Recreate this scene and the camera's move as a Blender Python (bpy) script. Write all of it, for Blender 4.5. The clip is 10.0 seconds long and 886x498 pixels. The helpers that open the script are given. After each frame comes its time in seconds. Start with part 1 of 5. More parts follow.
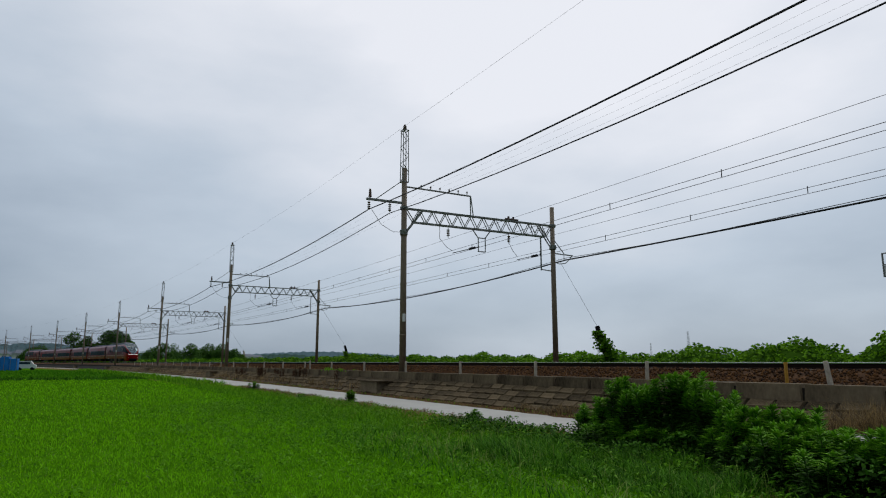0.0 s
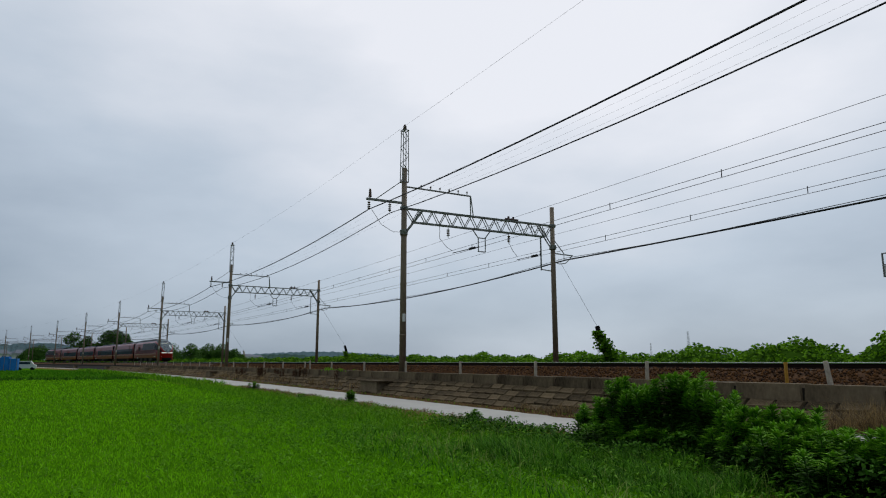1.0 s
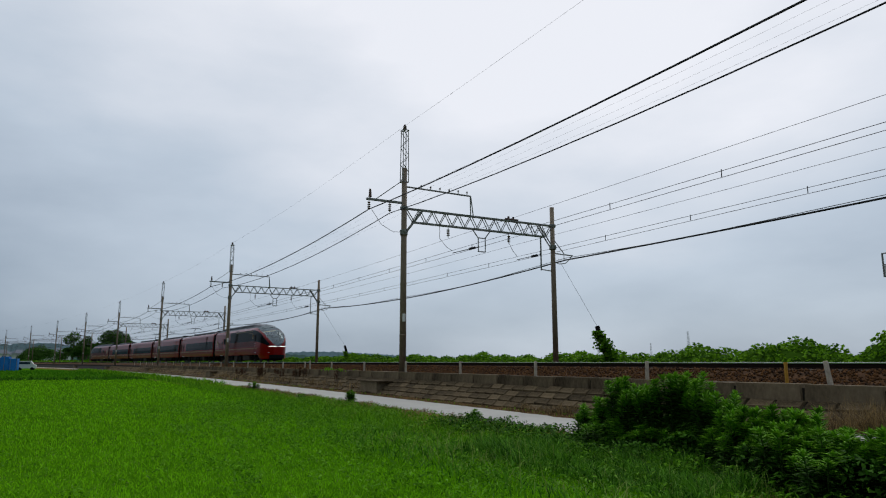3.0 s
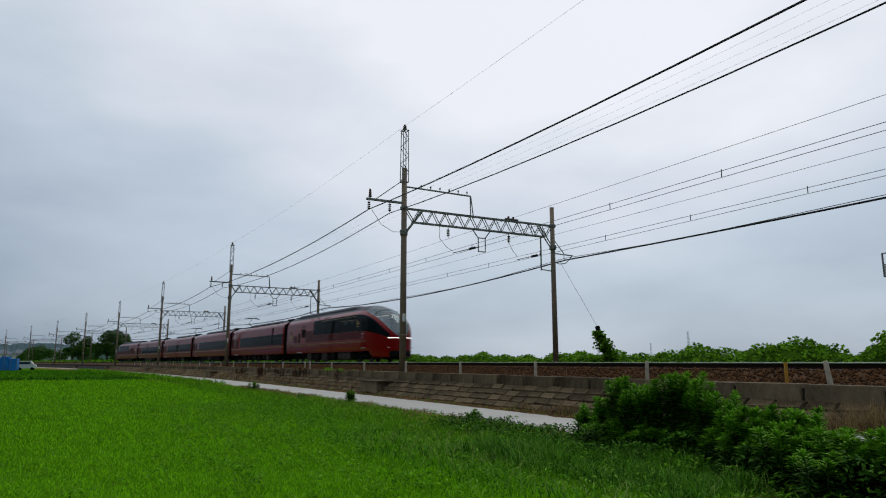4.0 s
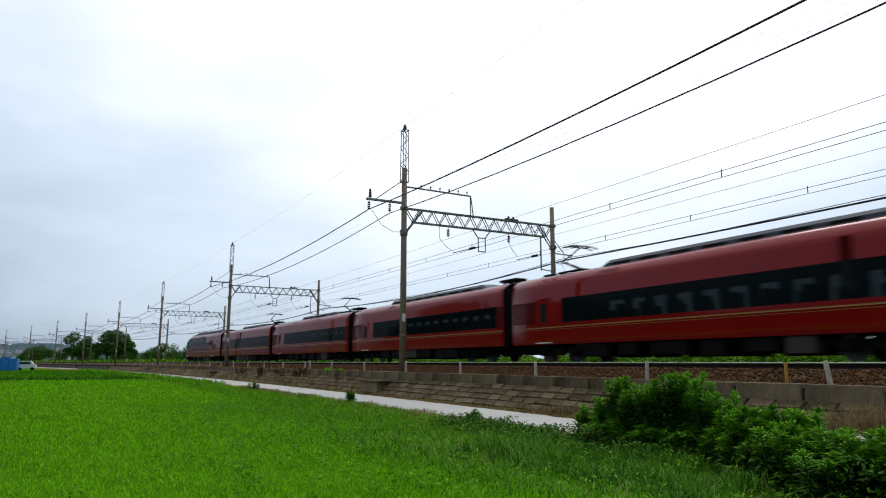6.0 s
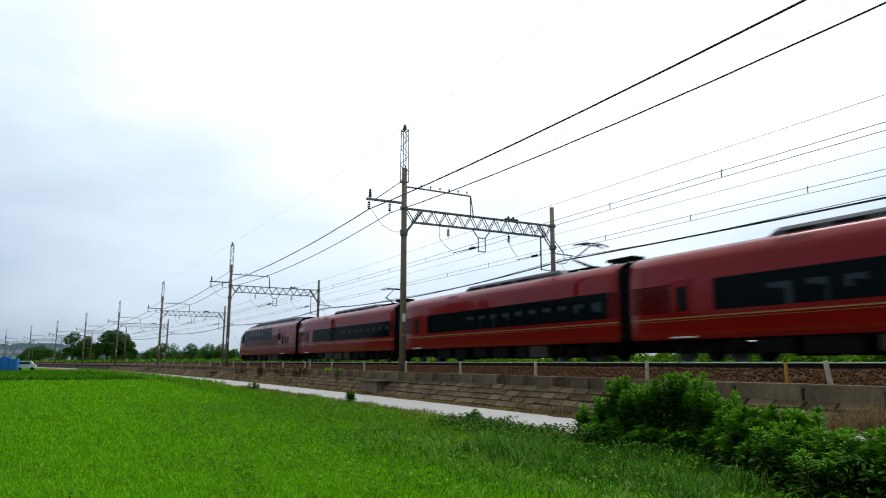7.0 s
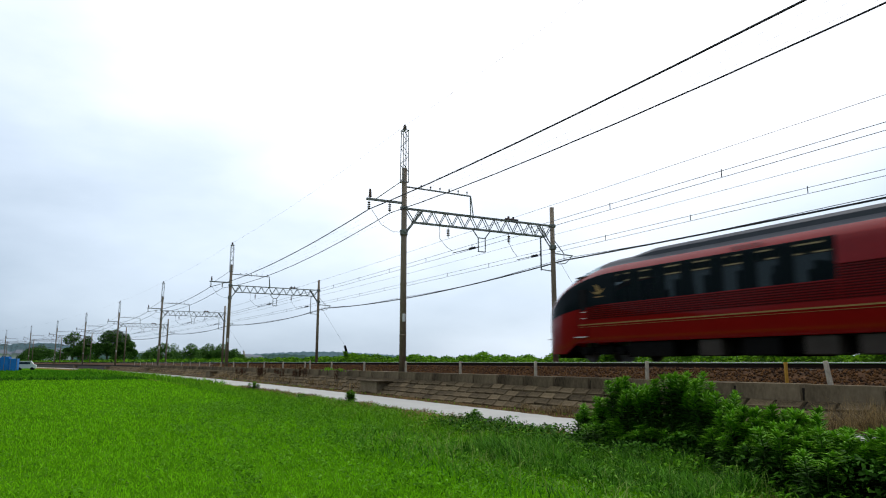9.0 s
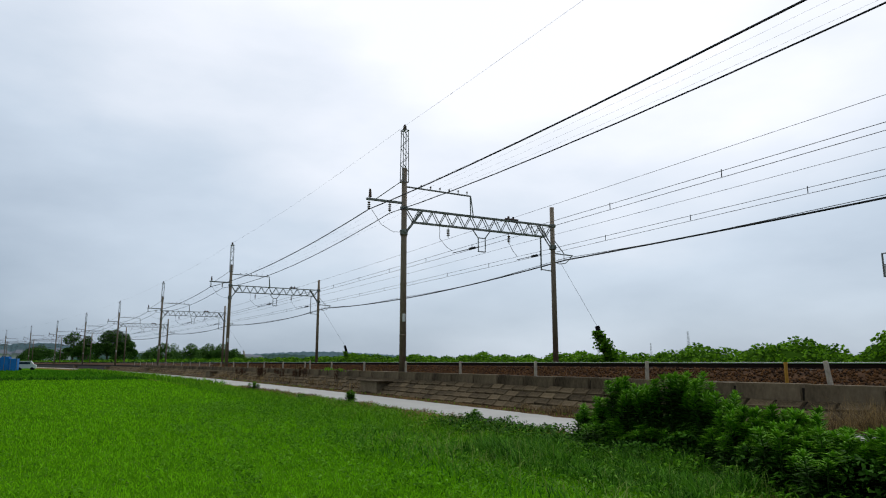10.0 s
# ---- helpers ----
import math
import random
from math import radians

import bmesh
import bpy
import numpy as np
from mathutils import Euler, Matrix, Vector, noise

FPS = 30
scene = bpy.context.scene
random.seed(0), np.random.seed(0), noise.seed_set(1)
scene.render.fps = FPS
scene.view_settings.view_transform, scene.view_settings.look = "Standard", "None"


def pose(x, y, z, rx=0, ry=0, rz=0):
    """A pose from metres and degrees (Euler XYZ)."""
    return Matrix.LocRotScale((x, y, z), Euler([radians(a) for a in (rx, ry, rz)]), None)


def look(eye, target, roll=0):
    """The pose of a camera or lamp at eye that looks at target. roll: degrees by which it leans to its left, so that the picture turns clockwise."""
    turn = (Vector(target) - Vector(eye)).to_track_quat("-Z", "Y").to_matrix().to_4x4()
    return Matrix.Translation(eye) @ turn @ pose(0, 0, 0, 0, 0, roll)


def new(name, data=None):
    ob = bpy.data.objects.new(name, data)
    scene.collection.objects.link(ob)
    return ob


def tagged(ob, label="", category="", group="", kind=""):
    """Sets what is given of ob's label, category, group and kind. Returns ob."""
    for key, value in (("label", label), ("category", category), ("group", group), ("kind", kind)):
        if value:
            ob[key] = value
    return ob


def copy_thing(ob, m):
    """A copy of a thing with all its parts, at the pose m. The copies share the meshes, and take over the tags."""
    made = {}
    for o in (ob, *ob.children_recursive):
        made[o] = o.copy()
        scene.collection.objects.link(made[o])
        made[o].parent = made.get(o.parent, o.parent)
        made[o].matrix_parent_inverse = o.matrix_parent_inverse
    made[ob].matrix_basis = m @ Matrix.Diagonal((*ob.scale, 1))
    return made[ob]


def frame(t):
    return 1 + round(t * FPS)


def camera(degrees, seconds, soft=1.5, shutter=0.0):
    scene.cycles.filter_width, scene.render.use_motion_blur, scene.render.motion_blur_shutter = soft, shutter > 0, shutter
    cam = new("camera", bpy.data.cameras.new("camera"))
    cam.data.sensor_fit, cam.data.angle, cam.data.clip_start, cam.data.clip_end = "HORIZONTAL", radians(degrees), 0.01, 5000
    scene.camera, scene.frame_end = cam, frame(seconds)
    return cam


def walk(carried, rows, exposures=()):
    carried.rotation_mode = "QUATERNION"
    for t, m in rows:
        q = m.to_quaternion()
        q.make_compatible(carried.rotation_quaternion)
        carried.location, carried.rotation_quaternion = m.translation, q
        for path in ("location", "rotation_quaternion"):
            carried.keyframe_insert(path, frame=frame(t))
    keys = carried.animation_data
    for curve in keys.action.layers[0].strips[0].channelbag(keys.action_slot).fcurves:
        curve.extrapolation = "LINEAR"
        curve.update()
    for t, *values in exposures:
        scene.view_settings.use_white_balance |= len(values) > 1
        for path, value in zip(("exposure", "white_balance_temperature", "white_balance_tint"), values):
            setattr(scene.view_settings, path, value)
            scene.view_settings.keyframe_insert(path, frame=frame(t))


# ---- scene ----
cam = camera(67.28, 10.0, soft=1.1, shutter=0.3)
EYE = Vector((0.0, 0.0, 1.6))
YAW, PITCH = 0.4924, 0.1684
AIM = EYE + Vector((-math.cos(YAW) * math.cos(PITCH), math.sin(YAW) * math.cos(PITCH), math.sin(PITCH)))
walk(cam, [(0.0, look(EYE, AIM)), (10.0, look(EYE, AIM))],
     exposures=[(0.0, -0.06), (2.5, -0.03), (4.6, 0.02), (5.0, 0.10), (5.5, 0.34), (7.0, 0.61), (9.1, 0.64), (9.6, 0.40), (10.0, 0.23)])

# ---- light: bright overcast ----
SUN_EL, SUN_AZ = radians(50), radians(125)
sun_dir = Vector((math.cos(SUN_AZ) * math.cos(SUN_EL), math.sin(SUN_AZ) * math.cos(SUN_EL), math.sin(SUN_EL)))
world = bpy.data.worlds.new("overcast_sky")
scene.world = world
world.use_nodes = True
wt = world.node_tree
wt.nodes.clear()


def wn(kind, **sockets):
    n = wt.nodes.new(kind)
    for k, v in sockets.items():
        n.inputs[k].default_value = v
    return n


out = wn("ShaderNodeOutputWorld")
bg = wn("ShaderNodeBackground", Strength=1.0)
sky = wn("ShaderNodeTexSky")
sky.sky_type = "NISHITA"
sky.sun_disc = False
sky.sun_elevation = SUN_EL
sky.sun_rotation = math.pi / 2 - SUN_AZ
sky_gain = wn("ShaderNodeVectorMath")
sky_gain.operation = "SCALE"
sky_gain.inputs["Scale"].default_value = 0.1
wt.links.new(sky.outputs[0], sky_gain.inputs[0])
co = wn("ShaderNodeTexCoord")
stretch = wn("ShaderNodeMapping")
stretch.inputs["Scale"].default_value = (1.0, 1.0, 2.6)
wt.links.new(co.outputs["Generated"], stretch.inputs["Vector"])
cloud = wn("ShaderNodeTexNoise", Scale=2.7, Detail=6.0, Roughness=0.5)
wt.links.new(stretch.outputs[0], cloud.inputs["Vector"])
# cloud brightness grows towards the veiled sun and with height; thicker cloud stands opposite
toward = wn("ShaderNodeVectorMath")
toward.operation = "DOT_PRODUCT"
toward.inputs[1].default_value = Vector((-0.68, 0.49, 0.545)).normalized()
wt.links.new(co.outputs["Generated"], toward.inputs[0])
glow = wn("ShaderNodeMapRange")
glow.inputs["From Min"].default_value, glow.inputs["From Max"].default_value = 0.65, 1.0
glow.inputs["To Min"].default_value, glow.inputs["To Max"].default_value = -0.17, 0.37
wt.links.new(toward.outputs["Value"], glow.inputs["Value"])
axes = wn("ShaderNodeSeparateXYZ")
wt.links.new(co.outputs["Generated"], axes.inputs[0])
lift = wn("ShaderNodeMath")
lift.operation = "MULTIPLY_ADD"
lift.inputs[1].default_value = 0.92
wt.links.new(axes.outputs["Z"], lift.inputs[0])
behind = wn("ShaderNodeMapRange")
behind.inputs["From Min"].default_value, behind.inputs["From Max"].default_value = -0.5, 0.55
behind.inputs["To Min"].default_value, behind.inputs["To Max"].default_value = -0.34, 0.0
wt.links.new(toward.outputs["Value"], behind.inputs["Value"])
both = wn("ShaderNodeMath")
both.operation = "ADD"
wt.links.new(glow.outputs[0], both.inputs[0])
wt.links.new(behind.outputs[0], both.inputs[1])
wt.links.new(both.outputs[0], lift.inputs[2])
mixv = wn("ShaderNodeMath")
mixv.operation = "MULTIPLY_ADD"
mixv.inputs[1].default_value = 0.6
wt.links.new(cloud.outputs["Fac"], mixv.inputs[0])
wt.links.new(lift.outputs[0], mixv.inputs[2])
ramp = wn("ShaderNodeValToRGB")
ramp.color_ramp.elements[0].position, ramp.color_ramp.elements[0].color = 0.2, (0.25, 0.32, 0.41, 1)
ramp.color_ramp.elements[1].position, ramp.color_ramp.elements[1].color = 1.0, (0.88, 0.90, 0.96, 1)
low = ramp.color_ramp.elements.new(0.0)
low.color = (0.055, 0.07, 0.09, 1)
mid = ramp.color_ramp.elements.new(0.6)
mid.color = (0.52, 0.60, 0.70, 1)
wt.links.new(mixv.outputs[0], ramp.inputs["Fac"])
veil = wn("ShaderNodeMix")
veil.data_type = "RGBA"
veil.inputs["Factor"].default_value = 0.93
wt.links.new(sky_gain.outputs[0], veil.inputs[6])
wt.links.new(ramp.outputs[0], veil.inputs[7])
wt.links.new(veil.outputs[2], bg.inputs["Color"])
wt.links.new(bg.outputs[0], out.inputs[0])
sun_data = bpy.data.lights.new("sun", "SUN")
sun_data.energy, sun_data.angle, sun_data.color = 0.5, radians(25), (1.0, 0.97, 0.92)
sun = new("sun", sun_data)
sun.matrix_world = look(sun_dir * 100, (0, 0, 0))

# ---- materials ----


def material(name, color, rough=0.6, metal=0.0, vary=0.25, scale=6.0, fine=60.0, bump=0.0, dark=None,
             coat=0.0, spec=0.25, ior=1.5, per="", stretch=(1, 1, 1), sheer=0.0, share=0.55):
    """Principled surface whose colour varies at two scales and, if asked, from piece to piece."""
    m = bpy.data.materials.new(name)
    m.use_nodes = True
    nt = m.node_tree
    b = nt.nodes["Principled BSDF"]
    b.inputs["Roughness"].default_value = rough
    b.inputs["Metallic"].default_value = metal
    b.inputs["Coat Weight"].default_value = coat
    b.inputs["Coat Roughness"].default_value = 0.04
    b.inputs["Coat IOR"].default_value = 1.42
    b.inputs["Specular IOR Level"].default_value = spec
    b.inputs["IOR"].default_value = ior
    tc = nt.nodes.new("ShaderNodeTexCoord")
    mp = nt.nodes.new("ShaderNodeMapping")
    mp.inputs["Scale"].default_value = stretch
    nt.links.new(tc.outputs["Object"], mp.inputs["Vector"])
    n1, n2 = nt.nodes.new("ShaderNodeTexNoise"), nt.nodes.new("ShaderNodeTexNoise")
    for n, s in ((n1, scale), (n2, fine)):
        n.inputs["Scale"].default_value = s
        n.inputs["Detail"].default_value = 4.0
        nt.links.new(mp.outputs[0], n.inputs["Vector"])
    add = nt.nodes.new("ShaderNodeMath")
    add.operation = "MULTIPLY_ADD"
    add.inputs[1].default_value = 0.6
    half = nt.nodes.new("ShaderNodeMath")
    half.operation = "MULTIPLY"
    half.inputs[1].default_value = 0.4
    nt.links.new(n2.outputs["Fac"], half.inputs[0])
    nt.links.new(n1.outputs["Fac"], add.inputs[0])
    nt.links.new(half.outputs[0], add.inputs[2])
    value = add.outputs[0]
    if per:
        src = nt.nodes.new("ShaderNodeObjectInfo" if per == "object" else "ShaderNodeNewGeometry")
        rnd = src.outputs["Random" if per == "object" else "Random Per Island"]
        blend = nt.nodes.new("ShaderNodeMix")
        blend.inputs["Factor"].default_value = share
        nt.links.new(value, blend.inputs[2])
        nt.links.new(rnd, blend.inputs[3])
        value = blend.outputs[0]
    cr = nt.nodes.new("ShaderNodeValToRGB")
    lo = dark or [c * (1 - vary) for c in color]
    hi = [min(1, c * (1 + vary)) for c in color]
    cr.color_ramp.elements[0].position, cr.color_ramp.elements[0].color = 0.28, (*lo, 1)
    cr.color_ramp.elements[1].position, cr.color_ramp.elements[1].color = 0.72, (*hi, 1)
    nt.links.new(value, cr.inputs["Fac"])
    nt.links.new(cr.outputs[0], b.inputs["Base Color"])
    if bump:
        bp = nt.nodes.new("ShaderNodeBump")
        bp.inputs["Strength"].default_value = bump
        bp.inputs["Distance"].default_value = 0.03
        nt.links.new(add.outputs[0], bp.inputs["Height"])
        nt.links.new(bp.outputs[0], b.inputs["Normal"])
    if sheer:
        tr = nt.nodes.new("ShaderNodeBsdfTranslucent")
        nt.links.new(cr.outputs[0], tr.inputs["Color"])
        mx = nt.nodes.new("ShaderNodeMixShader")
        mx.inputs["Fac"].default_value = sheer
        nt.links.new(b.outputs[0], mx.inputs[1])
        nt.links.new(tr.outputs[0], mx.inputs[2])
        nt.links.new(mx.outputs[0], nt.nodes["Material Output"].inputs[0])
    return m


def tinted_glass(name, tint, see, metal=0.0, clear=(0.62, 0.70, 0.72)):
    m = bpy.data.materials.new(name)
    m.use_nodes = True
    nt = m.node_tree
    b = nt.nodes["Principled BSDF"]
    b.inputs["Base Color"].default_value = (*tint, 1)
    b.inputs["Roughness"].default_value = 0.05
    b.inputs["Metallic"].default_value = metal
    b.inputs["IOR"].default_value = 1.10
    tr = nt.nodes.new("ShaderNodeBsdfTransparent")
    tr.inputs["Color"].default_value = (*clear, 1)
    mx = nt.nodes.new("ShaderNodeMixShader")
    mx.inputs["Fac"].default_value = see
    nt.links.new(b.outputs[0], mx.inputs[1])
    nt.links.new(tr.outputs[0], mx.inputs[2])
    nt.links.new(mx.outputs[0], nt.nodes["Material Output"].inputs[0])
    return m


def lamp_glow(name, color, power):
    m = bpy.data.materials.new(name)
    m.use_nodes = True
    b = m.node_tree.nodes["Principled BSDF"]
    b.inputs["Base Color"].default_value = (*color, 1)
    b.inputs["Emission Color"].default_value = (*color, 1)
    b.inputs["Emission Strength"].default_value = power
    return m


M_RED = material("metallic_red_paint", (0.215, 0.0036, 0.0030), 0.4, 0.1, 0.10, 0.7, 9, coat=0.65, spec=0.2, ior=1.15)
M_RIB = material("ribbed_red_panel", (0.060, 0.0028, 0.0026), 0.5, 0.1, 0.12, 0.7, 9, coat=0.05, spec=0.2, ior=1.15)
M_GOLD = material("gold_paint", (0.36, 0.22, 0.075), 0.35, 0.5, 0.1)
M_ROOFGREY = material("roof_grey_paint", (0.048, 0.052, 0.065), 0.5, 0.0, 0.25, 1.2, 14, bump=0.1)
M_BLACK = material("black_rubber", (0.007, 0.007, 0.008), 0.7, 0, 0.3, 3, spec=0.08)
M_UNDER = material("underframe_grey", (0.007, 0.0065, 0.006), 0.8, 0.0, 0.4, 2.0, 20, bump=0.2, spec=0.06)
M_UNDERBOX = material("equipment_grey_paint", (0.055, 0.046, 0.038), 0.7, 0, 0.3, 1.5, 20, bump=0.1, spec=0.08)
M_STEEL = material("worn_steel", (0.08, 0.075, 0.07), 0.5, 0.5, 0.3, 3, 40)
M_WHITEPART = material("pale_metal", (0.7, 0.7, 0.68), 0.4, 0.3, 0.1)
M_GLASS = tinted_glass("tinted_window_glass", (0.005, 0.009, 0.011), 0.18)
M_SCREEN = tinted_glass("windscreen_glass", (0.36, 0.43, 0.46), 0.55, 0.25, (0.82, 0.9, 0.93))
M_CABGLASS = material("black_cab_glass", (0.006, 0.010, 0.012), 0.12, 0, 0.1, ior=1.15)
M_SEAT = material("dark_seat_fabric", (0.05, 0.035, 0.035), 0.9, 0, 0.2)
M_CEIL = material("cabin_lining", (0.06, 0.055, 0.05), 0.7, 0, 0.1)
M_HEAD = lamp_glow("headlight_glow", (1.0, 0.98, 0.95), 1.2)
M_CABIN = lamp_glow("cabin_strip_glow", (1.0, 0.78, 0.42), 0.5)
M_LOGO = material("dark_red_lettering_paint", (0.09, 0.002, 0.003), 0.5, 0, 0.1)
M_POLE = material("weathered_brown_mast", (0.20, 0.155, 0.11), 0.75, 0.0, 0.35, 1.5, 18, bump=0.15, stretch=(1, 1, 0.25))
M_GALV = material("galvanised_steel", (0.21, 0.215, 0.2), 0.55, 0.35, 0.3, 2.5, 30)
M_INSUL = material("brown_porcelain", (0.10, 0.06, 0.045), 0.25, 0, 0.2)
M_WIRE = material("dark_wire", (0.035, 0.035, 0.04), 0.6, 0.3, 0.2)
M_CABLE = material("black_cable_sheath", (0.015, 0.015, 0.018), 0.6, 0, 0.2)
M_COPING = material("weathered_concrete_coping", (0.145, 0.112, 0.070), 0.9, 0, 0.3, 2.2, 16, bump=1.0, dark=(0.030, 0.022, 0.013), spec=0.05, stretch=(1, 1, 0.5), per="object", share=0.22)
M_STONE = material("mossy_wall_block", (0.155, 0.115, 0.066), 0.92, 0, 0.3, 2.6, 20, bump=1.0, dark=(0.030, 0.023, 0.014), spec=0.05, per="object", share=0.22)
M_STONEFAR = material("mossy_wall_block_joined", (0.15, 0.11, 0.06), 0.92, 0, 0.3, 2.2, 18, bump=0.9, dark=(0.045, 0.032, 0.017), spec=0.05, per="island", share=0.3)
M_BOXCON = material("brown_stained_concrete", (0.21, 0.165, 0.105), 0.9, 0, 0.3, 1.8, 14, bump=0.5, dark=(0.09, 0.07, 0.045), spec=0.05)
M_JOINT = material("dark_mortar_joint", (0.016, 0.013, 0.009), 0.95, 0, 0.3, 3, 30)
M_ROAD = material("pale_concrete_lane", (0.42, 0.41, 0.37), 0.85, 0, 0.14, 0.5, 12, bump=0.15, stretch=(1, 1, 1))
M_BALLAST = material("rusty_ballast_bed", (0.085, 0.040, 0.014), 0.95, 0, 0.4, 5.0, 40, bump=1.0, dark=(0.025, 0.013, 0.008), spec=0.1)
M_PEBBLE = material("rusty_ballast_stone", (0.080, 0.036, 0.011), 0.95, 0, 0.4, 8, 40, dark=(0.025, 0.014, 0.009), per="island", spec=0.1)
# rust, with the shade on the rail web put into its dark colour
M_RAILSIDE = material("rusty_shaded_rail_side", (0.018, 0.011, 0.008), 0.9, 0.0, 0.3, 3, 30, spec=0.05)
M_RAILTOP = material("polished_rail_head", (0.62, 0.63, 0.65), 0.22, 1.0, 0.1, 3, 30)
M_SLEEPER = material("concrete_sleeper", (0.22, 0.18, 0.14), 0.9, 0, 0.3, 4, 30)
M_POST = material("pale_concrete_post", (0.50, 0.43, 0.33), 0.85, 0, 0.2, 4, 30, bump=0.2, dark=(0.2, 0.18, 0.15))
M_YELLOW = material("faded_yellow_paint", (0.42, 0.22, 0.03), 0.7, 0, 0.25, 6, 30)
M_FIELD = material("grass_field_soil", (0.060, 0.17, 0.005), 1.0, 0, 0.35, 0.35, 30, bump=0.8, dark=(0.03, 0.10, 0.003), spec=0.0)
M_SOIL = material("brown_litter_soil", (0.105, 0.065, 0.030), 1.0, 0, 0.4, 2.5, 25, bump=0.8, dark=(0.04, 0.026, 0.013), spec=0.0)
M_VERGE = material("verge_soil_and_turf", (0.20, 0.135, 0.05), 1.0, 0, 0.3, 0.9, 10, bump=0.6, dark=(0.085, 0.10, 0.02), spec=0.0)

# ---- plan of the line: straight to the east, then one long curve ----
BEND_START, RADIUS = -20.8, 941.9
RAIL_Z = 1.6
NEAR_TRACK, FAR_TRACK = 15.65, 19.57


def line_turn(s):
    return max(BEND_START - s, 0.0) / RADIUS


def line_point(s, d, z=0.0):
    """Point at s metres along the line, d metres across from the lens side."""
    a = line_turn(s)
    if a == 0:
        return Vector((s, d, z))
    return Vector((BEND_START - math.sin(a) * (RADIUS + d), -RADIUS + math.cos(a) * (RADIUS + d), z))


def line_pose(s, d, z):
    return Matrix.Translation(line_point(s, d, z)) @ Matrix.Rotation(line_turn(s), 4, "Z")


def finish(bm, mats, smooth=False):
    me = bpy.data.meshes.new("mesh")
    bmesh.ops.recalc_face_normals(bm, faces=bm.faces)
    bm.to_mesh(me)
    bm.free()
    for m in mats if isinstance(mats, (list, tuple)) else [mats]:
        me.materials.append(m)
    if smooth:
        me.polygons.foreach_set("use_smooth", [True] * len(me.polygons))
    return me


def thing(name, label, category, group="", m=None):
    ob = tagged(new(name), label, category, group)
    if m is not None:
        ob.matrix_world = m
    return ob


def part(name, bm, mats, parent, label="", smooth=False):
    me = bm if isinstance(bm, bpy.types.Mesh) else finish(bm, mats, smooth)
    if isinstance(bm, bpy.types.Mesh) and not me.materials:
        me.materials.append(mats)
    me.name = name
    ob = new(name, me)
    ob.parent = parent
    if label:
        ob["label"] = label
    return ob


def structure(name, bm, mats, label, smooth=False):
    ob = new(name, bm if isinstance(bm, bpy.types.Mesh) else finish(bm, mats, smooth))
    return tagged(ob, label, name.split("_")[0], kind="structure")


def box(bm, x0, x1, y0, y1, z0, z1, bevel=0.0, mat=0):
    vs = [bm.verts.new((x, y, z)) for x in (x0, x1) for y in (y0, y1) for z in (z0, z1)]
    fs = [bm.faces.new([vs[i] for i in q]) for q in ((0, 1, 3, 2), (4, 6, 7, 5), (0, 4, 5, 1), (2, 3, 7, 6), (0, 2, 6, 4), (1, 5, 7, 3))]
    for f in fs:
        f.material_index = mat
    if bevel:
        es = {e for f in fs for e in f.edges}
        bmesh.ops.bevel(bm, geom=list(es), offset=bevel, segments=1, affect="EDGES")
    return bm


def rod(bm, a, b, r, n=6, r2=None, mat=0):
    """A round bar from a to b."""
    a, b = Vector(a), Vector(b)
    axis = (b - a).normalized()
    side = axis.orthogonal().normalized()
    up = axis.cross(side)
    r2 = r if r2 is None else r2
    ra = [bm.verts.new(a + (side * math.cos(i * math.tau / n) + up * math.sin(i * math.tau / n)) * r) for i in range(n)]
    rb = [bm.verts.new(b + (side * math.cos(i * math.tau / n) + up * math.sin(i * math.tau / n)) * r2) for i in range(n)]
    for i in range(n):
        bm.faces.new((ra[i], ra[(i + 1) % n], rb[(i + 1) % n], rb[i])).material_index = mat
    bm.faces.new(ra[::-1]).material_index = mat
    bm.faces.new(rb).material_index = mat
    return bm


def chain(bm, pts, r, n=5):
    """A wire through the points."""
    rings = []
    for i, p in enumerate(pts):
        p = Vector(p)
        axis = (Vector(pts[min(i + 1, len(pts) - 1)]) - Vector(pts[max(i - 1, 0)])).normalized()
        side = axis.cross(Vector((0, 0, 1)))
        side = side.normalized() if side.length > 1e-3 else Vector((1, 0, 0))
        up = side.cross(axis)
        rings.append([bm.verts.new(p + (side * math.cos(k * math.tau / n) + up * math.sin(k * math.tau / n)) * r) for k in range(n)])
    for a, b in zip(rings, rings[1:]):
        for k in range(n):
            bm.faces.new((a[k], a[(k + 1) % n], b[(k + 1) % n], b[k]))
    bm.faces.new(rings[0][::-1])
    bm.faces.new(rings[-1])
    return bm


def sweep(profile, s0, s1, step, closed=False, jitter=None, mats=None):
    """Carries a cross-section of (d, z) along the line."""
    bm = bmesh.new()
    n = max(1, int(round((s1 - s0) / step)))
    rows = []
    for i in range(n + 1):
        s = s0 + (s1 - s0) * i / n
        row = []
        for j, (d, z) in enumerate(profile):
            dj, zj = jitter(s, j) if jitter else (0, 0)
            row.append(bm.verts.new(line_point(s, d + dj, z + zj)))
        rows.append(row)
    k = len(profile)
    for a, b in zip(rows, rows[1:]):
        for j in range(k if closed else k - 1):
            f = bm.faces.new((a[j], a[(j + 1) % k], b[(j + 1) % k], b[j]))
            if mats:
                f.material_index = mats[j]
    if closed:
        bm.faces.new(rows[0])
        bm.faces.new(rows[-1][::-1])
    return bm


# ---- ground, lane, wall, track bed ----
WEST, EAST = -400.0, 170.0


